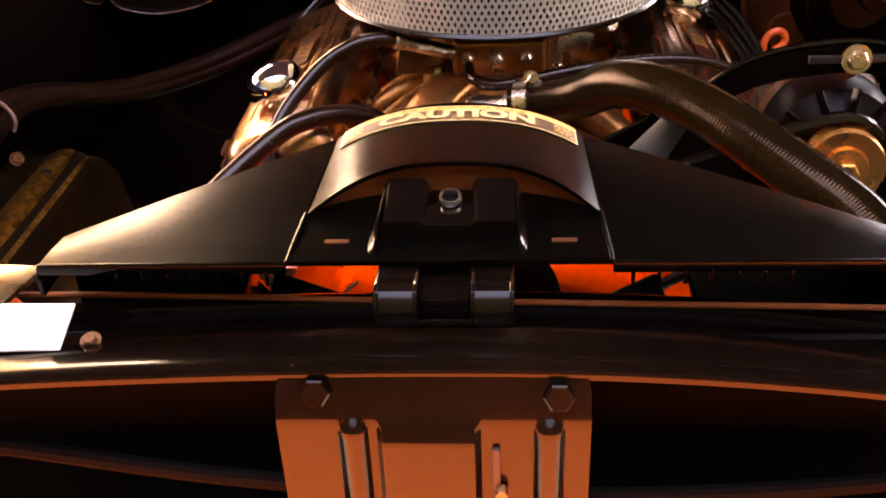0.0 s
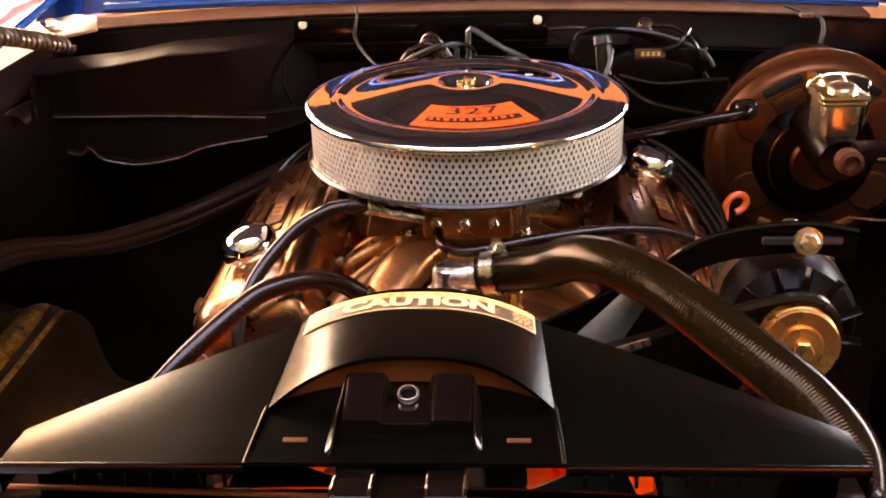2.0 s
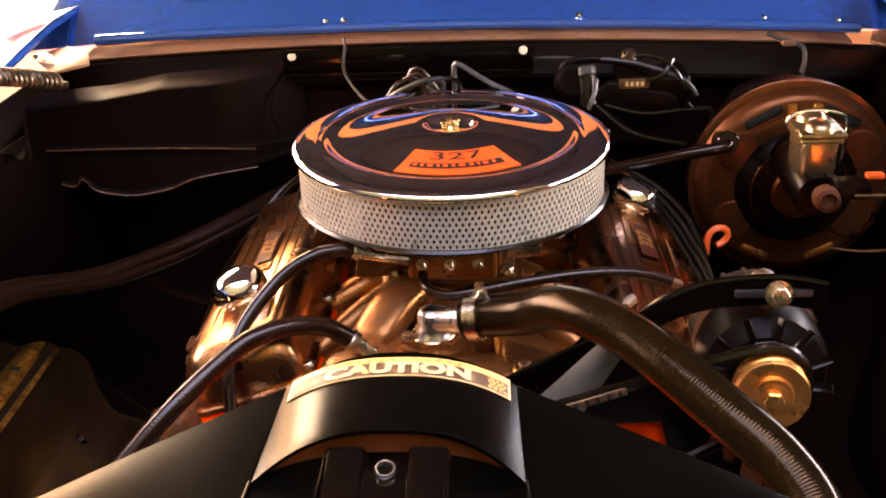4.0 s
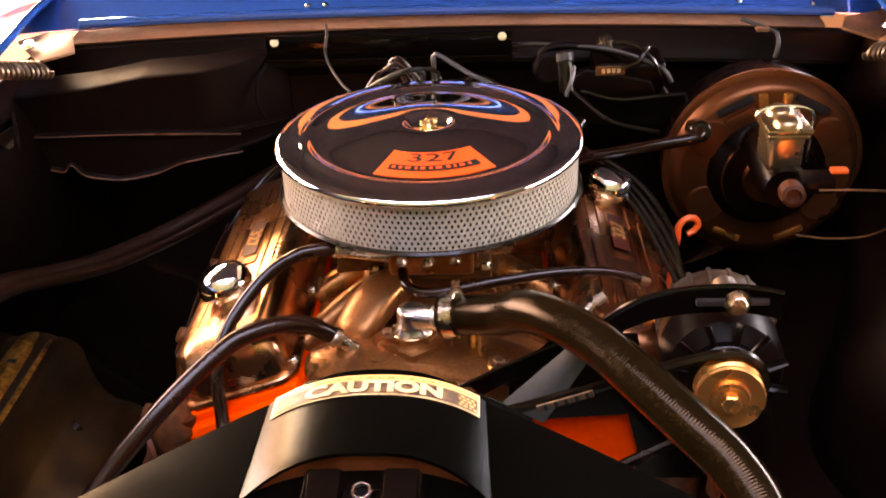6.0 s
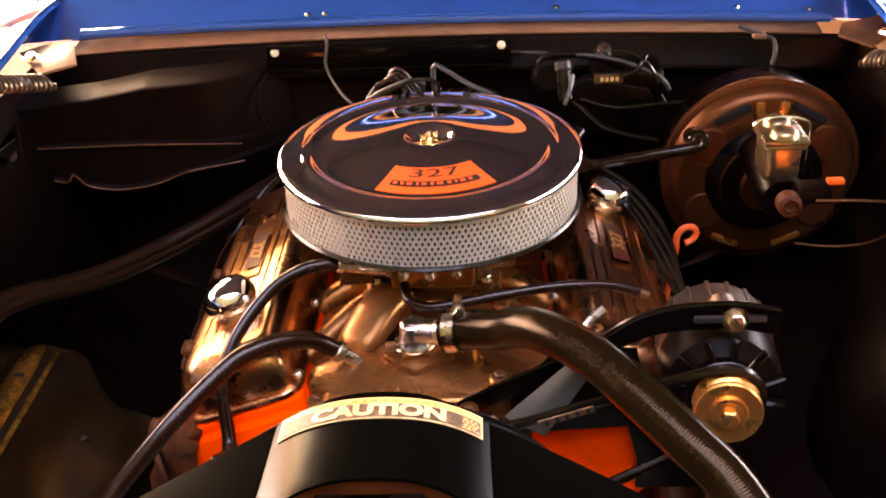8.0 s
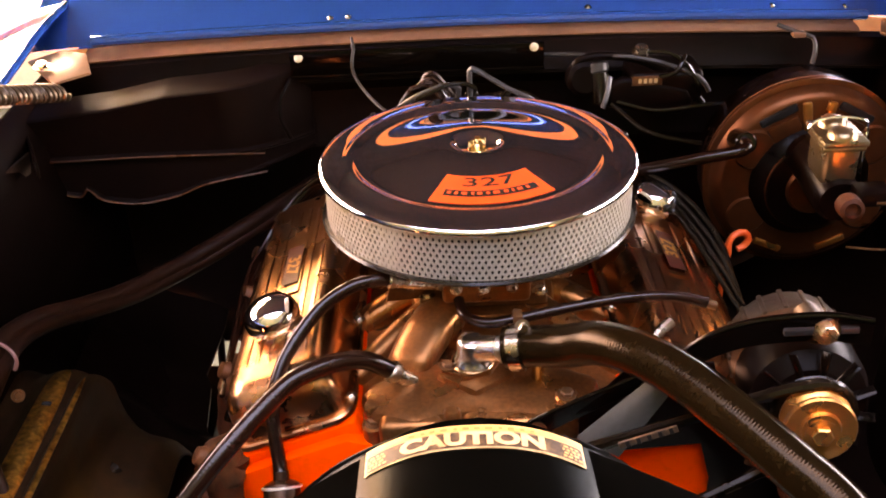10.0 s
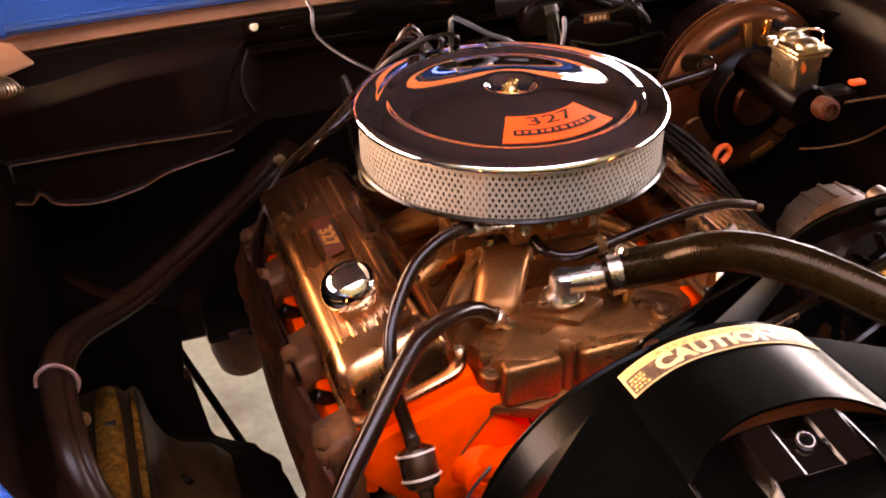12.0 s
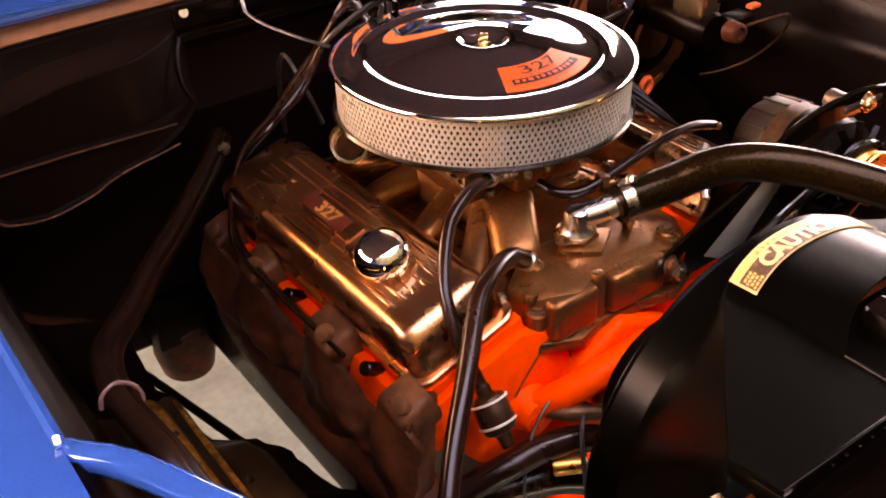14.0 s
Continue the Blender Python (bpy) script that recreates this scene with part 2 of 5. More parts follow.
def spline(points, step=0.008):
    """Points along a smooth curve through the given ones."""
    p = [Vector(q) for q in points]
    p = [2 * p[0] - p[1]] + p + [2 * p[-1] - p[-2]]
    out = []
    for a, b, c, d in zip(p, p[1:], p[2:], p[3:]):
        n = max(2, int((c - b).length / step))
        for i in range(n):
            s = i / n
            out.append(0.5 * (2 * b + (c - a) * s + (2 * a - 5 * b + 4 * c - d) * s * s + (3 * b - a - 3 * c + d) * s ** 3))
    return out + [p[-2]]


def tube(points, r, seg=14, step=0.008, ribs=0.0, caps=True):
    """A round hose along a smooth curve; ribs: height of its fine rings."""
    pts = spline(points, step)
    bm = bmesh.new()
    up = Vector((0.03, 0.05, 1)).normalized()
    rings = []
    for i, p in enumerate(pts):
        way = (pts[min(i + 1, len(pts) - 1)] - pts[max(i - 1, 0)]).normalized()
        side = way.cross(up).normalized()
        up = side.cross(way).normalized()
        rr = r + ribs * (0, 1, 0, -1)[i % 4]
        rings.append([bm.verts.new(p + rr * (math.cos(2 * math.pi * k / seg) * side + math.sin(2 * math.pi * k / seg) * up)) for k in range(seg)])
    for a, b in zip(rings, rings[1:]):
        for k in range(seg):
            bm.faces.new((a[k], a[(k + 1) % seg], b[(k + 1) % seg], b[k]))
    if caps:
        bm.faces.new(rings[0])
        bm.faces.new(rings[-1])
    return bm


def prism(outline, depth, m, bevel=0.0, seg=2):
    """A flat outline (x, y), thick from z = 0 to depth, put at m."""
    bm = bmesh.new()
    low = [bm.verts.new((x, y, 0)) for x, y in outline]
    high = [bm.verts.new((x, y, depth)) for x, y in outline]
    bm.faces.new(low)
    bm.faces.new(high)
    for i in range(len(low)):
        j = (i + 1) % len(low)
        bm.faces.new((low[i], low[j], high[j], high[i]))
    bmesh.ops.recalc_face_normals(bm, faces=bm.faces)
    if bevel:
        bmesh.ops.bevel(bm, geom=list(bm.edges), offset=bevel, segments=seg, profile=0.5, affect="EDGES")
    return moved(bm, m)


def sheet(fn, nu, nv, thick=0.0, down=(0, 0, -1)):
    """A surface fn(u, v), u and v from 0 to 1, with thickness."""
    bm = bmesh.new()
    g = [[bm.verts.new(fn(i / nu, j / nv)) for j in range(nv + 1)] for i in range(nu + 1)]
    for i in range(nu):
        for j in range(nv):
            bm.faces.new((g[i][j], g[i + 1][j], g[i + 1][j + 1], g[i][j + 1]))
    if thick:
        d = Vector(down).normalized() * thick
        h = [[bm.verts.new(v.co + d) for v in row] for row in g]
        for i in range(nu):
            for j in range(nv):
                bm.faces.new((h[i][j], h[i][j + 1], h[i + 1][j + 1], h[i + 1][j]))
        rim = [(i, 0) for i in range(nu)] + [(nu, j) for j in range(nv)] + [(i, nv) for i in range(nu, 0, -1)] + [(0, j) for j in range(nv, 0, -1)]
        for (a, b), (c, e) in zip(rim, rim[1:] + rim[:1]):
            bm.faces.new((g[a][b], h[a][b], h[c][e], g[c][e]))
    return bm


def extrude_x(profile, x0, x1, n=8, bend=None, thick=0.004):
    """A folded sheet: a (y, z) profile run along x, with an optional bend(x) -> (dy, dz)."""
    k = len(profile) - 1

    def at(u, v):
        i = min(int(u * k + 1e-9), k - 1)
        s = u * k - i
        y = profile[i][0] * (1 - s) + profile[i + 1][0] * s
        z = profile[i][1] * (1 - s) + profile[i + 1][1] * s
        x = x0 + (x1 - x0) * v
        dy, dz = bend(x) if bend else (0, 0)
        return (x, y + dy, z + dz)

    return sheet(at, k, n, thick, (0, 0.6, -1))


def bolt(place, way, r=0.007, h=0.006, washer=True):
    """A hexagon head on a washer."""
    m = axis_to(place, way)
    head = lathe([(0, 0), (r, 0), (r, h * 0.85), (r * 0.85, h), (0, h)], m, 6)
    if not washer:
        return head
    return merged(head, lathe([(0, 0), (r * 1.45, 0), (r * 1.45, h * 0.25), (0, h * 0.25)], m, 20))


def lettering(text, size, place, spread=1.0, bold=0.035):
    """Flat letters as a mesh; place(x, y) gives the point on the thing for x, y in metres from the text's centre."""
    cu = bpy.data.curves.new("letters", "FONT")
    cu.offset = size * bold
    cu.body, cu.size, cu.align_x, cu.align_y, cu.resolution_u = text, size, "CENTER", "CENTER", 3
    ob = new("letters", cu)
    me = bpy.data.meshes.new_from_object(ob.evaluated_get(bpy.context.evaluated_depsgraph_get()))
    bpy.data.objects.remove(ob)
    bm = bmesh.new()
    bm.from_mesh(me)
    bpy.data.meshes.remove(me)
    bmesh.ops.triangulate(bm, faces=bm.faces)
    for v in bm.verts:
        v.co = place(v.co.x * spread, v.co.y)
    return bm


def bar(place, x0, x1, y0, y1, n=6):
    """A printed bar on the same ground as lettering."""
    return sheet(lambda u, v: place(x0 + (x1 - x0) * u, y0 + (y1 - y0) * v), n, 1)

# ---- the added garage and the car's shell ----
structure("ground", sheet(lambda u, v: (-60 + 120 * u, -60 + 120 * v, -0.03), 4, 4), DRIVE, "sunlit terracotta paved drive in front of the garage", "ground")
structure("floor", box(-2.6, 2.6, -1.3, 4.0, -0.12, 0.0), CONCRETE, "pale stained concrete garage floor under the car", "floor")


def wall_with_opening(name, x0, x1, o0, o1, z0, z1, top=2.45):
    """An added side wall with an opening o0..o1 by z0..z1."""
    bits = [(-1.2, o0, 0, top), (o1, 2.7, 0, top), (o0, o1, 0, z0), (o0, o1, z1, top)]
    return structure(name, merged(*[box(x0, x1, p, q, lo, hi) for p, q, lo, hi in bits if q > p]), DARKSURROUND, "added dark side wall with an opening for reflections", "wall")


# Unseen walls and ceiling, added to shape reflections and shade the engine.
wall_with_opening("wall_right", 2.4, 2.6, -1.2, 2.6, 0.8, 1.85)
wall_with_opening("wall_left", -2.6, -2.4, -0.2, 2.6, 0.75, 2.35)
structure("wall_rear", merged(box(-1.1, 1.7, 2.7, 2.9, 0, 1.8), box(-2.6, -1.1, 2.7, 2.9, 0, 1.56), box(1.7, 2.6, 2.7, 2.9, 0, 0.95)), TANSURROUND, "added tan rear wall with openings, reflected in the lid", "wall")
structure("wall_gable", merged(box(-1.1, 2.6, 2.7, 2.9, 1.8, 2.45), box(-1.5, -1.1, 2.7, 2.9, 1.56, 2.45), box(-2.6, -2.1, 2.7, 2.9, 1.56, 2.45), box(-2.1, -1.5, 2.7, 2.9, 2.2, 2.45)), DARKSURROUND, "dark surround added above the rear wall", "wall")
structure("ceiling", box(-2.6, 2.6, -0.6, 2.9, 2.45, 2.6), DARKSURROUND, "added dark ceiling that shades the engine", "ceiling")
# White panel added in place of the bright outdoors past the fender.
structure("white_panel", box(-2.35, -1.45, 2.66, 2.7, 0.0, 1.3, 0.005), WHITE, "plain white panel added at the rear wall for bright outdoors", "door")
# Unseen near black screen, added to darken front reflections and narrow the sky.
DARKSCREEN = material("dark front screen", (0.01, 0.014, 0.006), 0.8, spec=0.05, vary=0.6, grain=9, bump=0.6, stain=(0.006, 0.01, 0.004), stain_amount=0.8, stain_scale=2)
structure("backdrop", sheet(lambda u, v: (7 * math.cos(math.pi * (1.02 + 0.96 * u)) * (1 + 0.03 * math.sin(40 * u)), 7 * math.sin(math.pi * (1.02 + 0.96 * u)) - 0.5, (9.2 + 0.8 * math.sin(9 * u) + 0.4 * math.sin(37 * u)) * v - 0.03), 80, 10), DARKSCREEN, "unseen tall dark screen added in front to block low sky", "hedge")

# On the firewall's top flange this tan stands in for a warm reflection.
TAN = material("tan flange", (0.22, 0.105, 0.056), 0.35, vary=0.14, grain=80, stain=(0.1, 0.045, 0.024), stain_amount=0.6, stain_scale=12)


def bow(x):
    s = (x / 0.5) ** 2
    return (0.028 * s, -0.021 * s)


shell = thing("firewall", (0, 0.35, 0.45), "black painted steel firewall with pressed ridges and a bolted plate", "firewall", kind="structure")
part("panel", extrude_x([(0.334, 0.975), (0.326, 0.969), (0.324, 0.945), (0.318, 0.936), (0.316, 0.93), (0.33, 0.922), (0.342, 0.905), (0.345, 0.835), (0.3415, 0.826), (0.3405, 0.818), (0.345, 0.81), (0.35, 0.72), (0.345, 0.6), (0.325, 0.49)], -0.6, 0.62, 24, bow, 0.006), FIREBLACK, shell)
part("top_flange", extrude_x([(0.3262, 0.9775), (0.335, 0.981), (0.372, 0.984), (0.38, 0.975)], -0.55, 0.56, 24, bow, 0.003), TAN, shell, "tan flange along the top edge")
part("cover_plate", box(-0.245, 0.106, 0.308, 0.318, 0.939, 0.972, 0.002), BLACK, shell)
part("plate_lip", box(-0.245, 0.106, 0.300, 0.308, 0.936, 0.941, 0.001), BLACK, shell)
for x, y, z in ((-0.232, 0.308, 0.964), (0.092, 0.308, 0.966)):
    part("bolt", bolt((x, y, z), (0, -1, 0.25), 0.0042, 0.004), SILVER, shell, "bright zinc screw")
R1 = [(-0.6, 0.92), (-0.554, 0.923), (-0.488, 0.927), (-0.41, 0.9395), (-0.33, 0.942), (-0.225, 0.945)]
R2 = [(-0.6, 0.8635), (-0.549, 0.861), (-0.43, 0.857), (-0.285, 0.848), (-0.225, 0.842)]
R3 = [(-0.6, 0.818), (-0.565, 0.812), (-0.54, 0.806), (-0.531, 0.816), (-0.524, 0.812), (-0.512, 0.798), (-0.465, 0.788), (-0.41, 0.795), (-0.37, 0.809), (-0.285, 0.8205), (-0.225, 0.824)]


def along(line, x):
    for (a, za), (b, zb) in zip(line, line[1:]):
        if x <= b:
            return za + (zb - za) * min(1, max(0, (x - a) / (b - a)))
    return line[-1][1]


def pressed_at(u, v):
    """A forward pressing: its upper fold, the crease across it and the rolled lower edge."""
    x = -0.6 + 0.375 * u
    top, mid, low = along(R1, x), along(R2, x), along(R3, x)
    rows = [(0.06, 0.006), (0.02, 0.003), (0.003, 0.0005), (0.0005, -0.001), (0.002, -0.012), (0.005, -0.03), None, (0.007, 0.004), (0.0005, 0.0012), (0.0, -0.0012), (0.006, -0.004), None, (0.005, 0.004), (0.0005, 0.0015), (0.0, -0.001), (0.004, -0.0025), (0.03, -0.004), (0.09, -0.012)]
    heights = [top] * 6 + [None] + [mid] * 4 + [None] + [low] * 6
    pts = []
    for row, base in zip(rows, heights):
        if row is not None:
            pts.append((row[0], base + row[1]))
    k = v * (len(pts) - 1)
    i = min(int(k + 1e-9), len(pts) - 2)
    f = k - i
    d = pts[i][0] * (1 - f) + pts[i + 1][0] * f
    z = pts[i][1] * (1 - f) + pts[i + 1][1] * f
    d += 0.075 * max(0, (u - 0.68) / 0.32) ** 2
    return (x, 0.287 + 0.113 * x + d, z)


part("pressing", sheet(pressed_at, 110, 45, 0.003, (0, 1, 0)), FIREBLACK, shell, "black pressed panel with a creased face and rolled edge")
# Thin brown tubes draw the highlights of the two folded edges.
for line in (R2, R3):
    part("bead", tube([(x, 0.2862 + 0.113 * x, z) for x, z in line[:-1]], 0.0016, 8, 0.006), BROWNEDGE, shell, "brown highlight along a folded edge")
part("bolt", bolt((-0.226, 0.262, 0.791), (-0.2, -1, 0.2), 0.006, 0.005), ZINC, shell, "bright zinc screw")

cowl = thing("cowl_panel", (0, 0.6, 0.97), "glossy blue painted cowl panel with a row of small screws", "body panel", kind="structure")


def cowl_at(u, v):
    x = -0.648 + 1.42 * u
    y = 0.352 + 0.46 * v + 0.028 * (x / 0.5) ** 2
    z = 0.994 + 0.15 * v - 0.022 * (x / 0.5) ** 2
    z += 0.012 * math.exp(-((x + 0.005) / 0.07) ** 2) * math.exp(-((v - 0.22) / 0.12) ** 2)
    return (x, y, z)


part("panel", sheet(cowl_at, 60, 16, 0.003), BLUE, cowl)
part("lip", tube([(-0.535, 0.383, 0.9755), (-0.3, 0.362, 0.9875), (0, 0.351, 0.993), (0.3, 0.361, 0.985), (0.575, 0.385, 0.967)], 0.0075, 10, 0.03), BLUE, cowl)
for x in (-0.191, -0.165, 0.174, 0.44, 0.55):
    part("screw", bolt((x, 0.372 + 0.028 * (x / 0.5) ** 2, 1.0 - 0.022 * (x / 0.5) ** 2), (0, -0.3, 1), 0.0035, 0.003), CHROME, cowl, "small bright screw")


def fender(side, name):
    """Blue wing top, and the black inner panel that falls from its edge to the wheel house."""
    root = thing(name, (side * 0.75, 0, 0.6), "glossy blue fender with a black inner panel and wheel house", "fender", kind="structure")
    inner = 0.606 if side < 0 else 0.63

    def rise(y):
        return 0.944 + 0.055 * min(1, max(0, (y + 0.1) / 0.5))

    def top(u, v):
        y = -0.62 + 1.55 * u
        x = inner + 0.34 * v
        z = rise(y) + 0.02 * math.sin(v * 2.2) * (1 - min(1, max(0, (y - 0.1) / 0.2))) - 0.05 * v * min(1, max(0, (y - 0.1) / 0.2)) - 0.11 * v * v
        return (side * x, y, z)

    part("top", sheet(top, 30, 12, 0.004), BLUE, root)
    part("edge", tube([(side * inner, -0.34 + 1.28 * i / 12, rise(-0.34 + 1.28 * i / 12) - 0.004) for i in range(13)], 0.006, 8, 0.04), BLUE, root)

    def wall(u, v):
        y = -0.62 + 1.02 * u
        swell = math.exp(-((y + 0.16) / 0.2) ** 2) * (1 if side > 0 else 0.12)
        prof = [(0.602, 0.94), (0.59, 0.925), (0.575, 0.89), (0.566, 0.84), (0.556 - 0.02 * swell, 0.8), (0.545 - 0.06 * swell, 0.76), (0.54 - 0.1 * swell, 0.7), (0.54 - 0.12 * swell, 0.62), (0.54 - 0.11 * swell, 0.52), (0.54, 0.42)]
        k = v * (len(prof) - 1)
        i = min(int(k), len(prof) - 2)
        s = k - i
        x = prof[i][0] * (1 - s) + prof[i + 1][0] * s + (0.022 if side > 0 else 0)
        z = prof[i][1] * (1 - s) + prof[i + 1][1] * s
        return (side * x, y, z)

    part("inner_panel", sheet(wall, 44, 36, 0.004, (side, 0, 0)), SATIN, root, "black inner fender panel")
    return root


def apron(side, edge, name):
    """An added dark shelf from the inner panel down towards the engine, hiding the floor."""
    def at(u, v):
        y = -0.64 + 0.99 * u
        for (a, xa), (b, xb) in zip(edge, edge[1:]):
            if a <= y <= b:
                xe = xa + (xb - xa) * (y - a) / (b - a)
        x = 0.56 + (xe - 0.56) * v
        z = (0.66 - 0.14 * v ** 0.7) if side < 0 else (0.70 - 0.2 * v ** 0.7)
        z += 0.012 * math.sin(9 * y + 5 * v)
        return (side * x, y, z)
    ob = structure(name, sheet(at, 66, 12, 0.004), SATIN, "black splash apron added below the inner fender", "apron")
    return ob


apron(-1, [(-0.7, 0.26), (-0.13, 0.27), (-0.1, 0.296), (-0.06, 0.306), (-0.042, 0.304), (-0.036, 0.312), (0.0, 0.308), (0.012, 0.326), (0.035, 0.334), (0.045, 0.352), (0.06, 0.378), (0.075, 0.384), (0.165, 0.392), (0.18, 0.404), (0.24, 0.398), (0.3, 0.394), (0.4, 0.4)], "apron_left")
apron(1, [(-0.7, 0.25), (0.4, 0.25)], "apron_right")
left_wing = fender(-1, "fender")
fender(1, "fender")


# Gold mottling and gold strips carry the wheel house's warm sheen as colour.
SHEENBROWN = material("dark brown with gold sheen", (0.011, 0.0045, 0.0013), 0.42, spec=0.22, vary=0.5, grain=70, bump=0.1, stain=(0.05, 0.02, 0.0022), stain_amount=0.6, stain_scale=13)
SHEENGOLD = material("gold brown sheen", (0.58, 0.29, 0.06), 0.4, metal=1.0, vary=0.5, grain=170, bump=0.12, rough_vary=0.06, stain=(0.06, 0.025, 0.006), stain_amount=0.85, stain_scale=34)


def ledge_at(u, v):
    """The ledge along the inner panel: a rounded ridge, a groove, a second ridge and the fall to the wheel house."""
    y = -0.40 + 0.37 * u
    prof = [(-0.545, 0.748), (-0.53, 0.737), (-0.515, 0.732), (-0.505, 0.735), (-0.495, 0.7385), (-0.484, 0.739), (-0.476, 0.736), (-0.471, 0.729), (-0.468, 0.7265), (-0.465, 0.729), (-0.461, 0.731), (-0.4565, 0.729), (-0.454, 0.722), (-0.452, 0.705), (-0.447, 0.68), (-0.437, 0.658), (-0.42, 0.644), (-0.39, 0.634), (-0.372, 0.61)]
    k = v * (len(prof) - 1)
    i = min(int(k + 1e-9), len(prof) - 2)
    f = k - i
    x = prof[i][0] * (1 - f) + prof[i + 1][0] * f
    z = prof[i][1] * (1 - f) + prof[i + 1][1] * f
    low = min(1, max(0, (z - 0.6) / 0.13))
    far = max(0, (u - 0.8) / 0.2)
    z += (1 - low) * (0.006 * math.sin(21 * y + 17 * x) + 0.003 * math.sin(47 * y - 33 * x)) - 0.05 * far ** 2
    return (x, y, z)


part("wheel_house", sheet(ledge_at, 60, 76, 0.004), SHEENBROWN, left_wing, "dark brown wheel house with two ridges")


def sheen_at(first, last, u0, u1):
    """A ridge's highlight as a golden strip, a little proud of the ledge and narrowing to its ends."""
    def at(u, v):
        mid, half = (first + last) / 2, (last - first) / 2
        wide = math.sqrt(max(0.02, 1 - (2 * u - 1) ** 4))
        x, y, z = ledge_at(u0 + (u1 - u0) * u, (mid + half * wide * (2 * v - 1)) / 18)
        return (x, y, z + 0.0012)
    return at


part("ridge", sheet(sheen_at(3.6, 6.6, 0.12, 0.88), 40, 16, 0.001), SHEENGOLD, left_wing, "golden sheen along a ridge")
part("ridge", sheet(sheen_at(9.4, 10.9, 0.1, 0.84), 40, 12, 0.001), SHEENGOLD, left_wing, "golden sheen along a ridge")
part("hole", box(-0.4885, -0.4785, -0.15, -0.1445, 0.7385, 0.7412, 0.0004), INK, left_wing)

header = thing("header_panel", (-0.4, -0.62, 0.85), "blue front header panel with a bright rounded edge", "body panel", kind="structure")
part("edge", tube([(-0.604, -0.334, 0.934), (-0.597, -0.345, 0.935), (-0.575, -0.375, 0.937), (-0.541, -0.435, 0.93), (-0.505, -0.5, 0.922), (-0.47, -0.58, 0.912), (-0.44, -0.68, 0.9)], 0.011, 14, 0.01), BLUE, header)
part("skin", sheet(lambda u, v: (-0.60 + 0.16 * u - 0.28 * v, -0.345 - 0.335 * u - 0.2 * v, 0.915 - 0.04 * u - 0.25 * v), 20, 12, 0.004), SATIN, header)
part("lower_edge", tube([(-0.624, -0.345, 0.926), (-0.597, -0.383, 0.92), (-0.563, -0.443, 0.912), (-0.527, -0.508, 0.904), (-0.492, -0.588, 0.894), (-0.462, -0.688, 0.882)], 0.0055, 10, 0.01), BLUE, header)
part("bumper_pad", rod((-0.607, -0.336, 0.946), (-0.607, -0.336, 0.952), 0.0023, 12), WHITE, header, "small white rubber button")

# ---- radiator support, radiator and latch ----
support = thing("radiator_support", (0, -0.66, 0.7), "glossy black steel radiator support with a rolled front edge", "support", kind="structure")


def sag(x):
    s = (x + 0.02)
    return (-0.12 * s * s, -0.2 * max(0, s - 0.03) ** 2 - 0.05 * s * s)


part("top", extrude_x([(-0.572, 0.852), (-0.585, 0.868), (-0.594, 0.881), (-0.6, 0.884), (-0.606, 0.882), (-0.609, 0.877), (-0.61, 0.871), (-0.614, 0.87), (-0.622, 0.876), (-0.65, 0.8945), (-0.68, 0.9035), (-0.692, 0.9068), (-0.7002, 0.9074), (-0.7026, 0.9068), (-0.7034, 0.9056), (-0.7035, 0.9034), (-0.7, 0.9015), (-0.68, 0.896), (-0.64, 0.875), (-0.6, 0.86)], -0.46, 0.48, 40, sag, 0.003), BLACK, support)
part("rear_rim", tube([(-0.4, -0.6, 0.88), (-0.262, -0.6, 0.884), (-0.073, -0.608, 0.8845), (0.077, -0.613, 0.8845), (0.22, -0.618, 0.8845), (0.42, -0.622, 0.88)], 0.0018, 8, 0.02), REDREFLECT, support, "red brown edge in place of an orange reflection")
part("lower_rail", tube([(-0.42, -0.668, 0.842), (-0.28, -0.69, 0.846), (-0.12, -0.7, 0.83), (0.06, -0.7, 0.82), (0.25, -0.69, 0.83), (0.45, -0.66, 0.86)], 0.005, 10, 0.02), MATT, support)
# Near black sheet painted in for the shade of the open recess.
part("dark_sheet", box(-0.5, 0.52, -0.625, -0.62, 0.4, 0.868), MATT, support)
# Unseen sheet added to keep ground light out of the recess.
part("light_block", box(-0.5, 0.52, -0.742, -0.736, 0.35, 0.785, 0.002), MATT, support)
part("bolt", bolt((-0.216, -0.664, 0.896), (0, -0.4, 1), 0.004, 0.004), BROWN, support)
part("bolt", bolt((0.3, -0.662, 0.88), (0, -0.4, 1), 0.004, 0.004), ZINC, support)

card = thing("printed_card", (-0.26, -0.655, 0.895), "plain white card lying on the radiator support", "card")
part("sheet", prism([(-0.33, -0.634), (-0.235, -0.634), (-0.228, -0.676), (-0.33, -0.68)], 0.0015, Matrix.Translation((0, 0, 0.899)) @ pose(0, 0, 0, 0, 0, 0)), WHITE, card)

bracket = thing("battery_bracket", (-0.285, -0.61, 0.88), "worn plated steel battery bracket beside the shroud", "bracket")
part("plate", prism([(-0.33, -0.632), (-0.277, -0.632), (-0.268, -0.594), (-0.33, -0.59)], 0.004, Matrix.Translation((0, 0, 0.897)), 0.001), PLATED, bracket)
part("flange", box(-0.33, -0.279, -0.6355, -0.632, 0.872, 0.9, 0.001), BROWN, bracket)
lead = thing("battery_cable", (-0.3, -0.575, 0.9), "red battery cable by the shroud", "cable")
part("cable", tube([(-0.42, -0.6, 0.87), (-0.37, -0.6, 0.895), (-0.34, -0.585, 0.895), (-0.328, -0.565, 0.87), (-0.325, -0.54, 0.83)], 0.006, 12, 0.006), REDPLASTIC, lead)

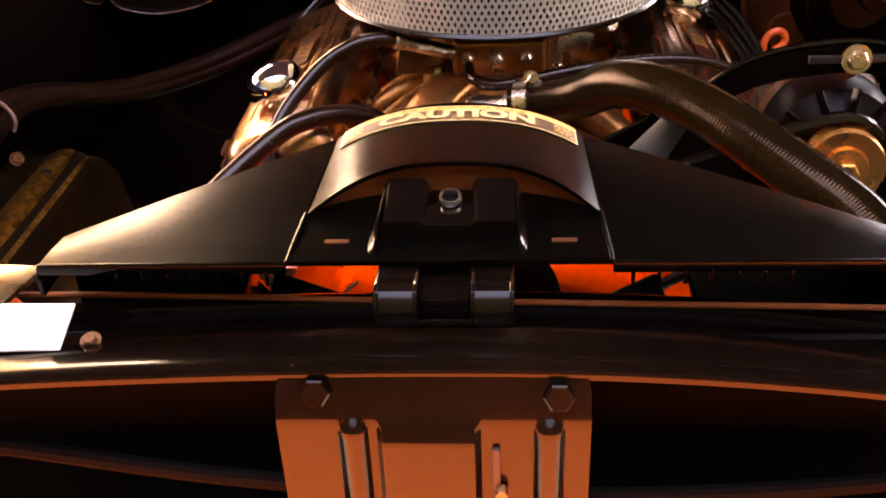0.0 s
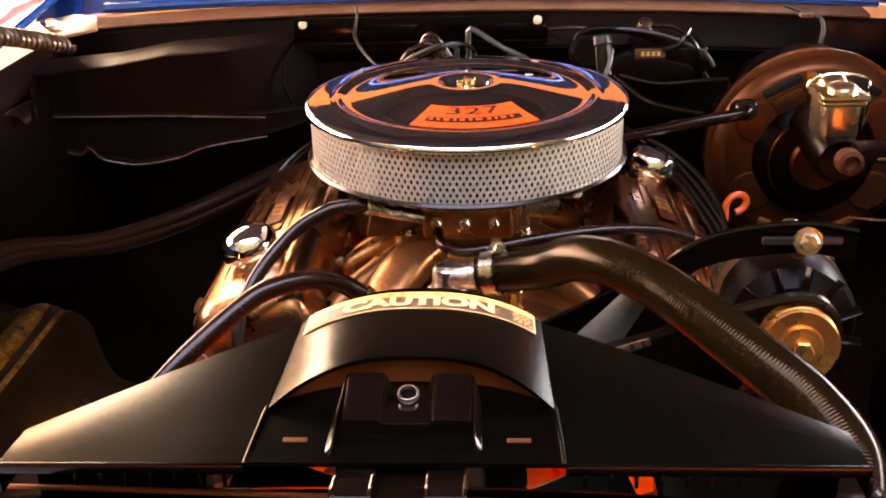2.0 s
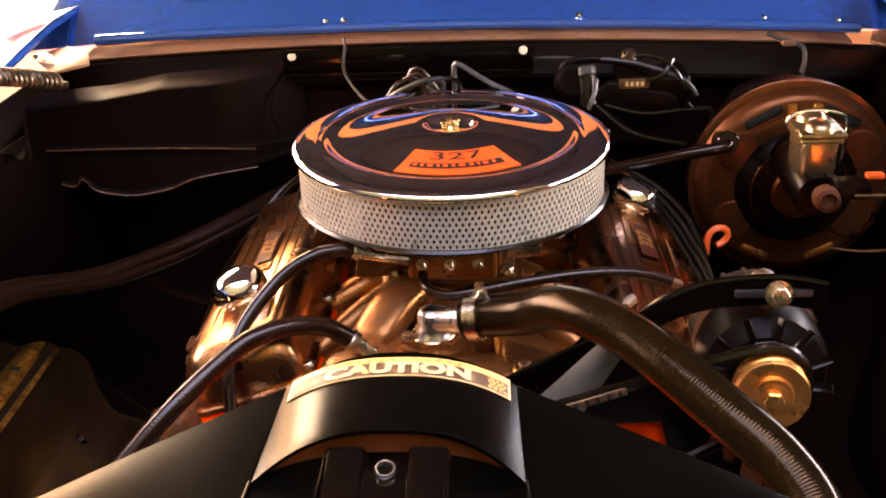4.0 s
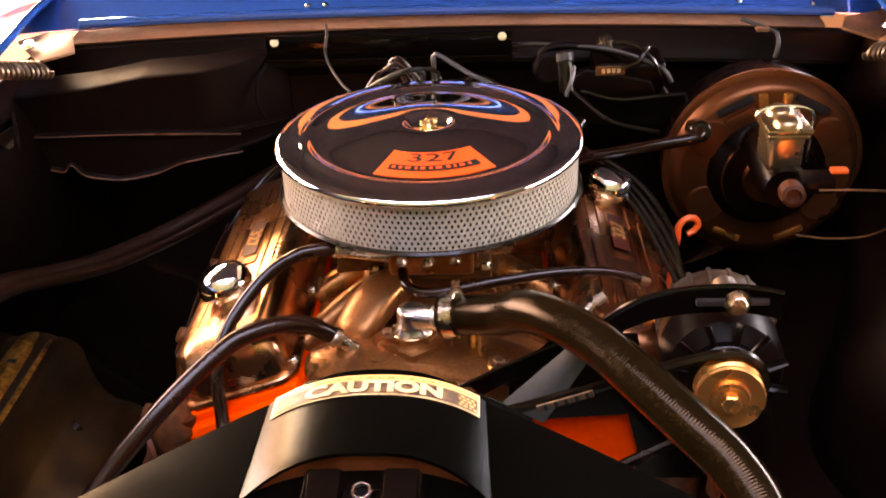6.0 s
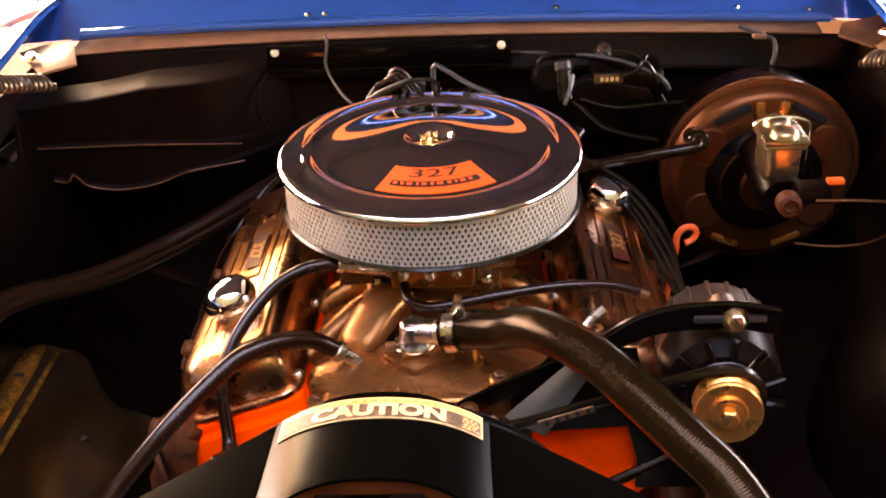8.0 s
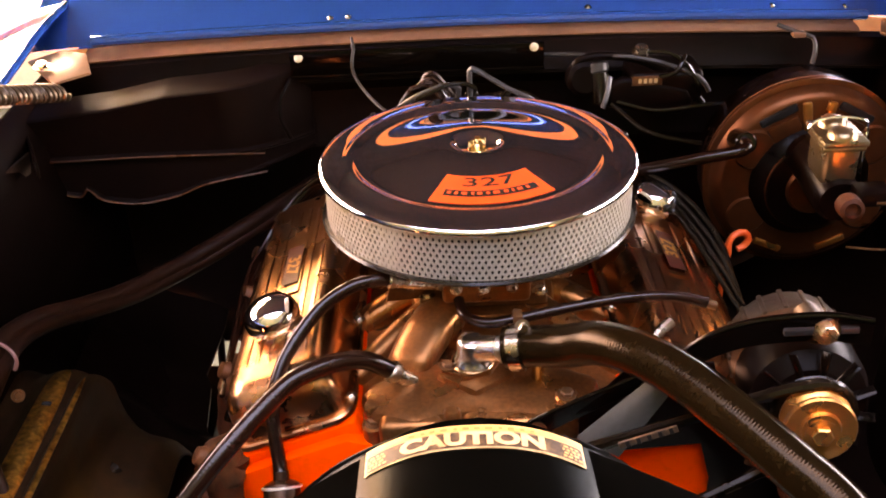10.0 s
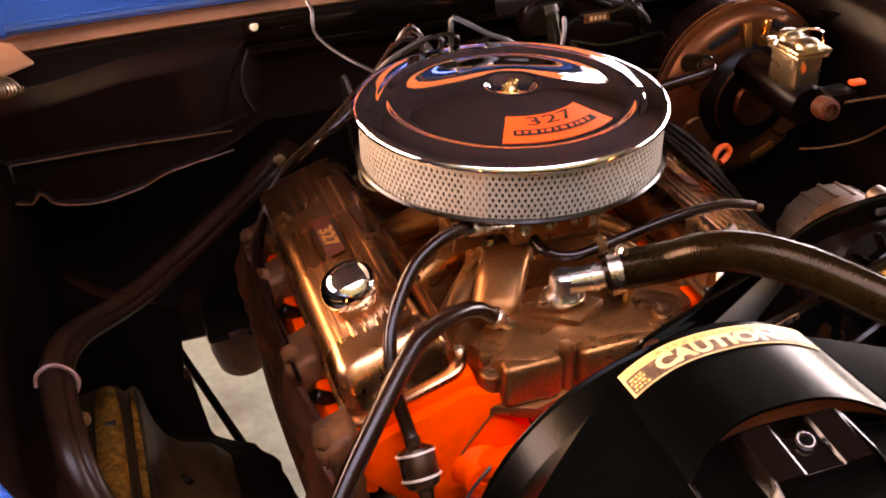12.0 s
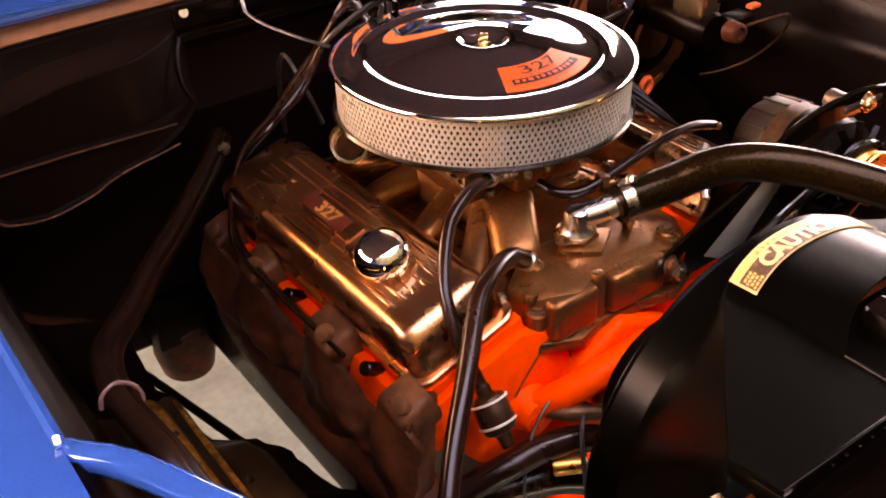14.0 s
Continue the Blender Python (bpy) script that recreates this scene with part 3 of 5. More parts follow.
plate = thing("latch_plate", (-0.029, -0.71, 0.75), "glossy black pressed steel hood latch plate with ribs", "latch plate")


def plate_face(x, z):
    """How far the plate stands forward at x and z."""
    y = -0.712
    if z > 0.88:
        y += 0.012 * ((z - 0.88) / 0.027) ** 1.2
    for c, w, h in ((-0.069, 0.0062, 0.005), (0.029, 0.0062, 0.005)):
        d = math.hypot(x - c, max(0, z - 0.8745)) / w
        if d < 1.2:
            y -= h * math.sqrt(max(0, 1 - (d / 1.2) ** 2))
    d = abs(x + 0.031) / 0.0225
    drop = min(1, max(0, (0.884 - z) / 0.012))
    if d < 1.15:
        y -= 0.006 * drop * min(1, (1.15 - d) / 0.13)
    return y


def plate_at(u, v):
    x = -0.1075 + 0.157 * u
    z = 0.9075 - 0.2 * v
    corner = 0.012
    dx = min(x + 0.1075, 0.0495 - x)
    if dx < corner:
        z = min(z, 0.9075 - corner + math.sqrt(max(0, corner ** 2 - (corner - dx) ** 2)) + 1e-5 * v)
    return (x, plate_face(x, z), z)


part("pressing", sheet(plate_at, 150, 90, 0.002, (0, 1, 0)), BLACK, plate)
for x, z in ((-0.0865, 0.8965), (0.0335, 0.8945)):
    part("bolt", bolt((x, plate_face(x, z) - 0.0005, z), (0, -1, 0.35), 0.0078, 0.0055, False), BLACK, plate, "weathered zinc hexagon bolt")
part("slot", box(0.0005, 0.0045, -0.715, -0.7115, 0.80, 0.866, 0.001), INK, plate)
part("stud", bolt((0.005, -0.713, 0.838), (0, -1, 0), 0.0035, 0.006, False), BROWN, plate)

radiator = thing("radiator", (-0.02, -0.57, 0.45), "black painted radiator with a rounded top tank", "radiator")
part("top_tank", box(-0.26, 0.26, -0.61, -0.545, 0.79, 0.838, 0.014, 3), SATIN, radiator)
part("core", box(-0.25, 0.25, -0.60, -0.555, 0.45, 0.79, 0.002), SATIN, radiator)
part("outlet", rod((0.262, -0.56, 0.80), (0.258, -0.545, 0.845), 0.019, 18), SATIN, radiator)

shroud = thing("fan_shroud", (-0.024, -0.53, 0.7), "black plastic fan shroud with a raised arch carrying a caution label", "fan shroud")
SX = -0.0235
TIPS = {-1: -0.254, 1: 0.2315}


def half_width(y):
    """Half the arch's width, which grows towards the front."""
    return 0.0835 + 0.006 * min(1, max(0, (-0.44 - y) / 0.18))


def arch(x, y):
    """Height of the shroud's upper face."""
    u = abs(x - SX) / half_width(y)
    h = 0.9185 + 0.004 * min(1, max(0, (-0.45 - y) / 0.17))
    if u < 1:
        h += (0.0165 + 0.005 * min(1, max(0, (-0.445 - y) / 0.1))) * (1 - u ** 2.7)
    return h


def front_of_arch(u):
    return -0.5445 - 0.029 * abs(u) ** 2.6


def rear_of_arch(u):
    return -0.437 - 0.022 * u * u


def arch_at(u, v):
    w = 2 * u - 1
    y = rear_of_arch(w) + (front_of_arch(w) - rear_of_arch(w)) * v
    x = SX + half_width(y) * w
    return (x, y, arch(x, y))


def recess_floor_at(u, v):
    y = -0.53 - 0.0975 * v
    return (SX + half_width(y) * (2 * u - 1), y, 0.9178 + 0.0055 * v)


def recess_wall_at(u, v):
    w = 2 * u - 1
    y = front_of_arch(w)
    x = SX + half_width(y) * w
    return (x * 0.996 + SX * 0.004, y + 0.005 + 0.004 * (1 - v), 0.9182 + (arch(x, y) - 0.9202) * v)


part("arch", sheet(arch_at, 72, 24, 0.003), PLASTIC, shroud)
part("recess_floor", sheet(recess_floor_at, 8, 6, 0.003), PLASTIC, shroud)
part("recess_wall", sheet(recess_wall_at, 48, 2, 0.002, (0, 1, 0)), REDREFLECT, shroud, "reddish brown face under the arch")


def wing_at(side):
    tip = TIPS[side]

    def at(u, v):
        y0 = -0.459 - 0.128 * u ** 1.05
        y1 = -0.6275 - 0.003 * u
        y = y0 + (y1 - y0) * v
        x = SX + side * half_width(y) * (1 - u) + (tip - SX) * u
        z = 0.9185 + 0.0045 * v + 0.001 * math.sin(math.pi * v) - 0.0015 * u
        return (x, y, z)

    return at


for side in (-1, 1):
    tip = TIPS[side]
    part("wing", sheet(wing_at(side), 28, 16, 0.003), PLASTIC, shroud)
    part("end_wall", box(tip - 0.0015, tip + 0.0015, -0.631, -0.588, 0.903, 0.9175, 0.001), PLASTIC, shroud)
    part("front_lip", box(min(tip, SX + side * 0.0895), max(tip, SX + side * 0.0895), -0.6305, -0.6275, 0.9165, 0.9235, 0.001), PLASTIC, shroud)
    part("recess_rib", tube([(SX + side * half_width(y) * 0.997, y, z) for y, z in ((-0.572, 0.9225), (-0.58, 0.9228), (-0.595, 0.9228), (-0.61, 0.923), (-0.6285, 0.923))], 0.0013, 8, 0.005), PLASTIC, shroud)
    part("slot", box(SX + side * 0.0645 - 0.007, SX + side * 0.0645 + 0.007, -0.607, -0.603, 0.9216, 0.9228), BROWNEDGE, shroud, "small slot with a reddish bottom")
    for k in range(7):
        x = SX + side * (0.1 + 0.014 * k)
        part("lip_rib", box(x - 0.001, x + 0.001, -0.6335, -0.6305, 0.911, 0.9195, 0.0004), PLASTIC, shroud)

RING_X, RING_Z, RING_R = -0.0235, 0.7265, 0.1835


def shroud_rim(u):
    """The outline of the shroud's box, from low on one side over the top to low on the other."""
    s = 2 * u - 1
    side = -1 if s < 0 else 1
    a = abs(s)
    if a < 0.3:
        w = side * a / 0.3
        y = rear_of_arch(w)
        x = SX + half_width(y) * w
        return Vector((x, y + 0.0005, arch(x, y) - 0.0025))
    if a < 0.62:
        k = (a - 0.3) / 0.32
        p = Vector(wing_at(side)(k, 0.0))
        return p + Vector((0, 0.0005, -0.0025))
    k = (a - 0.62) / 0.38
    return Vector((TIPS[side], -0.5875 - 0.004 * k, 0.9145 - 0.36 * k))


def funnel_at(u, v):
    """From the rim of the box to the fan ring."""
    a = math.pi * (1.13 - 1.26 * u)
    ring = Vector((RING_X + RING_R * math.cos(a), -0.452, RING_Z + RING_R * math.sin(a)))
    return shroud_rim(u).lerp(ring, v)


part("funnel", sheet(funnel_at, 96, 10, 0.002, (0, -0.6, -1)), PLASTIC, shroud)
ring = [(RING_R, -0.453), (RING_R, -0.42), (RING_R + 0.002, -0.4175), (RING_R + 0.002, -0.4165), (RING_R - 0.003, -0.4165), (RING_R - 0.003, -0.453)]
part("ring", lathe([(r, -y) for r, y in ring], Matrix.Translation((RING_X, 0, RING_Z)) @ pose(0, 0, 0, 90, 0, 0), 96), PLASTIC, shroud)


# the caution label, wrapped over the arch
def on_label(x, y, lift=0.0):
    u = x / 0.081
    yy = -0.4595 - 0.011 * u * u + y
    return Vector((SX + x, yy, arch(SX + x, yy) + 0.0012 + lift))


label = part("label", sheet(lambda u, v: on_label(0.0795 * (2 * u - 1), 0.0135 - 0.0275 * v), 48, 6, 0.0006), CREAM, shroud, "worn cream and amber caution label with dark lettering")
part("caution_band", bar(lambda x, y: on_label(x, y, 0.0006), -0.078, 0.078, -0.0128, 0.0045, 48), DULLINK, label)
part("word", lettering("CAUTION", 0.0205, lambda x, y: on_label(x - 0.001, y - 0.0042, 0.0011), 1.14, 0.05), CREAM, label, "cream capital letters reading caution")
part("top_line", bar(lambda x, y: on_label(x, y, 0.0006), -0.0785, 0.0785, 0.0055, 0.0125, 40), AMBER, label)
x = -0.048
for w in (0.006, 0.004, 0.005, 0.007, 0.004, 0.006, 0.005, 0.007, 0.004, 0.006, 0.005, 0.004):
    part("print_bar", bar(lambda x, y: on_label(x, y, 0.0011), x, x + w * 0.8, 0.0066, 0.0098, 3), FAINT, label)
    x += w + 0.0028
for side in (-1, 1):
    for k in range(4):
        x = side * 0.0705 - 0.0065 + 0.001 * (k % 2)
        for w in ((0.0022, 0.0031, 0.0017, 0.0026), (0.0028, 0.0015, 0.0033), (0.0016, 0.0024, 0.0029, 0.0019), (0.0034, 0.0021, 0.0023))[k]:
            part("small_print", bar(lambda x, y: on_label(x, y, 0.0011), x, x + w, -0.0112 + 0.0036 * k, -0.0092 + 0.0036 * k, 2), AMBER, label)
            x += w + 0.0012

latch = thing("hood_latch", (-0.026, -0.6, 0.91), "glossy black steel hood latch bracket with two raised prongs", "latch")
for c, out in ((-0.0515, -1), (0.002, 1)):
    def pad_at(u, v, c=c):
        """The raised pad: flat crown, flared flanks, rounded nose."""
        prof = [(-0.0155, -0.012), (-0.0135, -0.004), (-0.0115, -0.0008), (-0.0095, 0.0), (0.0095, 0.0), (0.0115, -0.0008), (0.0135, -0.004), (0.0155, -0.012)]
        k = u * (len(prof) - 1)
        i = min(int(k + 1e-9), len(prof) - 2)
        f = k - i
        px = prof[i][0] * (1 - f) + prof[i + 1][0] * f
        pz = prof[i][1] * (1 - f) + prof[i + 1][1] * f
        w = min(1, v / 0.9)
        nose = max(0, (v - 0.9) / 0.1)
        return (c + px, -0.553 - 0.044 * w - 0.0006 * math.sin(0.5 * math.pi * nose), 0.9355 - 0.005 * w + pz * (1 - 0.5 * nose) - 0.011 * nose)

    part("prong", sheet(pad_at, 28, 20, 0.002), GLOSS, latch)

    def flank_at(u, v, c=c, out=out):
        """The long outer flank that runs down to the front of the recess."""
        y = -0.556 - 0.064 * u
        top = 0.9345 - 0.003 * u - 0.0085 * max(0, (u - 0.6) / 0.4)
        return (c + out * (0.0118 + 0.0042 * v + 0.0016 * u), y, top + (0.9195 + 0.003 * u - top) * v)

    part("flank", sheet(flank_at, 20, 6, 0.0012, (out, 0, -0.3)), GLOSS, latch)
    arm = [(-0.59, 0.9165), (-0.6, 0.917), (-0.606, 0.9175), (-0.613, 0.918), (-0.625, 0.9185), (-0.638, 0.9195), (-0.648, 0.921), (-0.6535, 0.9205), (-0.6575, 0.917), (-0.66, 0.911), (-0.6605, 0.903)]
    a = c + out * -0.0012
    part("arm", extrude_x(arm, a - 0.0104, a + 0.0104, 6, None, 0.0022), GLOSS, latch)
    for e in (-1, 1):
        part("arm_edge", tube([(a + e * 0.0104, y, z + 0.0006) for y, z in arm[2:]], 0.0013, 8, 0.004), GLOSS, latch)
part("web", box(-0.042, -0.0075, -0.597, -0.557, 0.915, 0.9285, 0.001), GLOSS, latch)
part("lower_web", box(-0.0425, -0.007, -0.65, -0.596, 0.9, 0.913, 0.001), GLOSS, latch)
part("front_bar", box(-0.0425, -0.007, -0.661, -0.6585, 0.903, 0.907, 0.001), GLOSS, latch)
part("eye_bolt", lathe([(0.0052, 0), (0.0064, 0), (0.0068, 0.0022), (0.0064, 0.004), (0.0052, 0.004), (0.0049, 0.0022), (0.0052, 0)], axis_to((-0.0243, -0.572, 0.9305), (0, -0.25, 1)), 24), BRIGHT, latch, "round bright eye bolt")
part("bolt_socket", rod((-0.0243, -0.572, 0.927), (-0.0243, -0.5727, 0.9315), 0.005, 16), MATT, latch)

# ---- air cleaner ----
cleaner = thing("air_cleaner", (0, 0, 0.884), "round chrome air cleaner with a white mesh element on the carburettor", "air cleaner")
# Black colour stands in for dark reflections on the pan's chrome lip.
part("base_pan", lathe([(0, 0.880), (0.06, 0.880), (0.075, 0.884), (0.165, 0.884), (0.176, 0.886), (0.1785, 0.889), (0.1765, 0.8915), (0.168, 0.89), (0, 0.889)], None, 96), RUBBER, cleaner, "black base pan")
part("filter_paper", lathe([(0.1655, 0.889), (0.1655, 0.948)], None, 96), PAPER, cleaner, "dark pleated filter paper behind the mesh")


def mesh_screen():
    """Expanded metal: staggered cells, each with a slim upright hole that goes through."""
    bm = bmesh.new()
    r0, r1, z0, z1, n, rows = 0.1722, 0.1708, 0.8905, 0.9445, 166, 9
    h = (z1 - z0) / rows
    ring = [(0.0, 0.47), (0.19, 0.24), (0.26, 0.0), (0.19, -0.24), (0.0, -0.47), (-0.19, -0.24), (-0.26, 0.0), (-0.19, 0.24)]
    edge = [(0.0, 0.5), (0.5, 0.5), (0.5, 0.0), (0.5, -0.5), (0.0, -0.5), (-0.5, -0.5), (-0.5, 0.0), (-0.5, 0.5)]

    def spot(r, a, z):
        a = a * 2 * math.pi / n
        return bm.verts.new((r * math.cos(a), r * math.sin(a), z))

    for j in range(rows):
        zc = z0 + h * (j + 0.5)
        for i in range(n):
            a = i + (0.5 if j % 2 else 0.0)
            dull = 0.55 if 107 <= i <= 110 else 1.0
            outer = [spot(r0, a + x, zc + y * h) for x, y in edge]
            inner = [spot(r0, a + x * dull, zc + y * h) for x, y in ring]
            deep = [spot(r1, a + x * dull, zc + y * h) for x, y in ring]
            for k in range(8):
                m = (k + 1) % 8
                bm.faces.new((outer[k], outer[m], inner[m], inner[k]))
                bm.faces.new((inner[k], inner[m], deep[m], deep[k]))
    return bm


part("mesh_screen", mesh_screen(), SCREEN, cleaner, "white expanded metal mesh with slim holes")
LID = [(0.0, 0.959), (0.02, 0.959), (0.024, 0.961), (0.027, 0.966), (0.032, 0.9667), (0.04, 0.9663), (0.05, 0.9653), (0.06, 0.9639), (0.07, 0.9622), (0.08, 0.9604), (0.09, 0.9585), (0.1, 0.9566), (0.11, 0.9548), (0.12, 0.9532), (0.128, 0.9523), (0.134, 0.9521), (0.138, 0.9535), (0.1415, 0.9553), (0.145, 0.9553), (0.149, 0.9535), (0.153, 0.9523), (0.168, 0.9523), (0.174, 0.9518), (0.1775, 0.9495), (0.1788, 0.946), (0.1775, 0.9435), (0.174, 0.943), (0.17, 0.9445)]
part("lid", lathe(LID, None, 128), LIDCHROME, cleaner, "dished chrome lid with a raised bead", sharp=60)


def lid_height(r):
    for (a, za), (b, zb) in zip(LID, LID[1:]):
        if a <= r <= b and b > a:
            return za + (zb - za) * (r - a) / (b - a)
    return 0.95


def on_lid(x, y):
    """x along the decal's arc, y outward to the centre, from its middle."""
    r = 0.102 - y
    a = radians(-84.5) + x / 0.102
    return Vector((r * math.cos(a), r * math.sin(a), lid_height(r) + 0.0006))


decal = part("decal", sheet(lambda u, v: on_lid(0.0565 * (2 * u - 1), -0.0235 + 0.047 * v), 36, 8), DECAL, cleaner, "orange engine size decal with black print")
up = Vector((0, 0, 0.0005))
part("badge_number", lettering("327", 0.021, lambda x, y: on_lid(x, y + 0.012) + up, 2.1, 0.01), INK, decal, "black engine size figures")
part("print_band", bar(lambda x, y: on_lid(x, y) + up, -0.047, 0.047, -0.0115, -0.0015, 24), INK, decal, "black printed band")
x = -0.044
for w in (0.006, 0.005, 0.008, 0.004, 0.007, 0.005, 0.009, 0.006, 0.004, 0.008, 0.005):
    part("print_bar", bar(lambda x, y: on_lid(x, y) + 2 * up, x, x + w * 0.7, -0.0088, -0.0042, 2), DECAL, decal)
    x += w + 0.0017
nut = part("wing_nut", lathe([(0, 0.958), (0.0105, 0.958), (0.0105, 0.9595), (0.006, 0.9605), (0.0055, 0.966), (0.003, 0.967), (0.003, 0.971), (0, 0.9715)], None, 20), BRASS, cleaner, "brass wing nut")
for side in (-1, 1):
    part("wing", moved(box(0.004, 0.011, -0.0012, 0.0012, 0.961, 0.9685, 0.001), pose(0, 0, 0, 0, 0, 25 + (180 if side < 0 else 0))), BRASS, nut)

# ---- carburettor and intake ----
carb = thing("carburettor", (0, 0, 0.81), "cast alloy carburettor with brass fittings below the air cleaner", "carburettor")
part("body", merged(box(-0.055, 0.055, -0.085, 0.085, 0.825, 0.868, 0.005), box(-0.045, 0.045, -0.07, 0.07, 0.86, 0.882, 0.003)), CAST, carb)
part("float_bowl", box(-0.045, 0.05, -0.118, -0.08, 0.828, 0.866, 0.006, 3), CAST, carb)
part("rear_bowl", box(-0.045, 0.05, 0.08, 0.115, 0.828, 0.866, 0.006, 3), CAST, carb)
part("base_flange", box(-0.07, 0.07, -0.1, 0.1, 0.812, 0.8245, 0.004), BROWN, carb)
for x in (-0.03, 0.0, 0.03):
    part("bowl_screw", bolt((x, -0.118, 0.848), (0, -1, 0), 0.0045, 0.005), ZINC, carb)
part("fuel_inlet", rod((-0.045, -0.112, 0.852), (-0.098, -0.136, 0.874), 0.0075, 12), ZINC, carb, "zinc hose nipple")
part("choke_housing", lathe([(0, 0), (0.024, 0), (0.026, 0.004), (0.026, 0.018), (0.02, 0.024), (0, 0.024)], axis_to((0.056, -0.02, 0.86), (1, 0, 0)), 24), ALLOY, carb)
part("linkage_plate", prism([(-0.02, -0.018), (0.03, -0.022), (0.042, -0.004), (0.02, 0.014), (-0.012, 0.016)], 0.004, axis_to((-0.088, -0.09, 0.842), (0.25, -1, 0.15)), 0.001), BROWN, carb, "oily brown linkage plate")
part("linkage_arm", prism([(-0.014, -0.012), (0.02, -0.008), (0.024, 0.008), (-0.01, 0.014)], 0.004, axis_to((0.075, -0.1, 0.858), (-0.1, -1, 0.1)), 0.001), ZINC, carb)
part("linkage_rod", rod((-0.1, -0.095, 0.848), (-0.075, 0.06, 0.845), 0.0025, 8), ZINC, carb)
for x, y in ((-0.062, -0.092), (0.062, -0.092), (-0.062, 0.092), (0.062, 0.092)):
    part("flange_nut", bolt((x, y, 0.8245), (0, 0, 1), 0.006, 0.006), ZINC, carb)
part("vent_neck", rod((0.055, -0.112, 0.862), (0.062, -0.118, 0.884), 0.005, 10), ZINC, carb)
part("solenoid", rod((0.09, -0.06, 0.862), (0.118, -0.09, 0.872), 0.009, 14), ZINC, carb)

intake = thing("intake_manifold", (0, -0.02, 0.74), "stained cast aluminium intake manifold between the valve covers", "manifold")


def slab(outline, z0, z1, bevel):
    return prism(outline, z1 - z0, Matrix.Translation((0, 0, z0)), bevel)


part("valley", slab([(-0.135, -0.2), (-0.09, -0.215), (0.1, -0.215), (0.145, -0.2), (0.145, 0.2), (-0.135, 0.2)], 0.72, 0.768, 0.008), CAST, intake)
part("plenum", merged(slab([(-0.075, -0.115), (0.075, -0.115), (0.085, -0.02), (0.075, 0.12), (-0.075, 0.12), (-0.085, -0.02)], 0.76, 0.812, 0.008)), CAST, intake)
for side in (-1, 1):
    for y0, y1, dy in ((-0.07, -0.16, 0.024), (-0.03, -0.055, 0.022), (0.03, 0.06, 0.022), (0.07, 0.16, 0.024)):
        def runner(u, v, side=side, y0=y0, y1=y1, dy=dy):
            a = 2 * math.pi * v
            x = side * (0.05 + 0.095 * u)
            z = 0.796 - 0.026 * u * u - 0.012 * u
            y = y0 + (y1 - y0) * u
            return (x, y + dy * math.cos(a), z + 0.022 * math.sin(a))
        part("runner", sheet(runner, 8, 16), CAST, intake)
# the broad sloping front runner beside the thermostat


def duct_at(u, v):
    """A broad runner with a rounded crown that falls forward from the carburettor to the head."""
    c = Vector((-0.045, -0.1, 0.806)).lerp(Vector((-0.092, -0.178, 0.772)), u)
    c.z += 0.008 * math.sin(math.pi * u)
    across = Vector((0.84, -0.5, 0.1)).normalized()
    a = 2 * math.pi * v
    ca, sa = math.cos(a), math.sin(a)
    w = 0.030 - 0.004 * u
    fade = math.sqrt(max(0.0, 1 - max(0, (u - 0.82) / 0.18) ** 2 * 0.75))
    return c + across * (w * fade * math.copysign(abs(ca) ** 0.7, ca)) + Vector((0.1, -0.15, 1)) * (0.022 * fade * math.copysign(abs(sa) ** 0.75, sa))


part("front_duct", sheet(duct_at, 20, 32), CAST, intake)
part("water_crossover", slab([(-0.135, -0.205), (-0.12, -0.245), (-0.075, -0.262), (-0.045, -0.25), (0.025, -0.252), (0.06, -0.262), (0.1, -0.245), (0.115, -0.2), (0.05, -0.16), (-0.07, -0.16)], 0.735, 0.79, 0.012), CAST, intake)
for x0, x1 in ((-0.112, -0.048), (-0.03, 0.052)):
    part("water_jacket", box(x0, x1, -0.264, -0.215, 0.736, 0.786, 0.009, 3), CAST, intake)
for x, y in ((-0.039, -0.247), (-0.119, -0.232), (0.06, -0.247)):
    part("pillar", lathe([(0.011, 0.73), (0.0095, 0.742), (0.009, 0.782), (0.0085, 0.787), (0.0065, 0.79), (0, 0.791)], Matrix.Translation((x, y, 0)), 20), CAST, intake)
part("front_lip", slab([(-0.14, -0.2), (-0.128, -0.25), (-0.08, -0.272), (-0.04, -0.26), (0.02, -0.262), (0.062, -0.272), (0.112, -0.25), (0.122, -0.2)], 0.722, 0.737, 0.004), CAST, intake)
part("thermostat_pad", slab([(-0.055, -0.197), (-0.015, -0.228), (0.028, -0.197), (-0.012, -0.165)], 0.785, 0.797, 0.004), CAST, intake)
for x, y, z in ((0.075, -0.232, 0.79), (-0.118, -0.236, 0.768)):
    part("boss", rod((x, y, z - 0.03), (x, y - 0.004, z + 0.004), 0.012, 14), CAST, intake)
    part("bolt", bolt((x, y - 0.004, z + 0.004), (0, -0.1, 1), 0.0065, 0.006), BROWN, intake)
part("bracket_bolt", bolt((0.064, -0.268, 0.757), (0, -1, 0.2), 0.009, 0.008), ZINC, intake)
part("sensor", rod((0.05, -0.2, 0.79), (0.05, -0.205, 0.815), 0.007, 12), BRASS, intake)

neck = thing("thermostat_housing", (-0.015, -0.193, 0.797), "chrome thermostat housing elbow bolted to the intake", "thermostat housing")
part("flange", prism([(-0.034, -0.004), (-0.014, -0.021), (0.014, -0.021), (0.034, 0.004), (0.014, 0.021), (-0.014, 0.021)], 0.006, Matrix.Translation((-0.0165, -0.187, 0.797)) @ pose(0, 0, 0, 0, 0, 12), 0.002), CAST, neck)
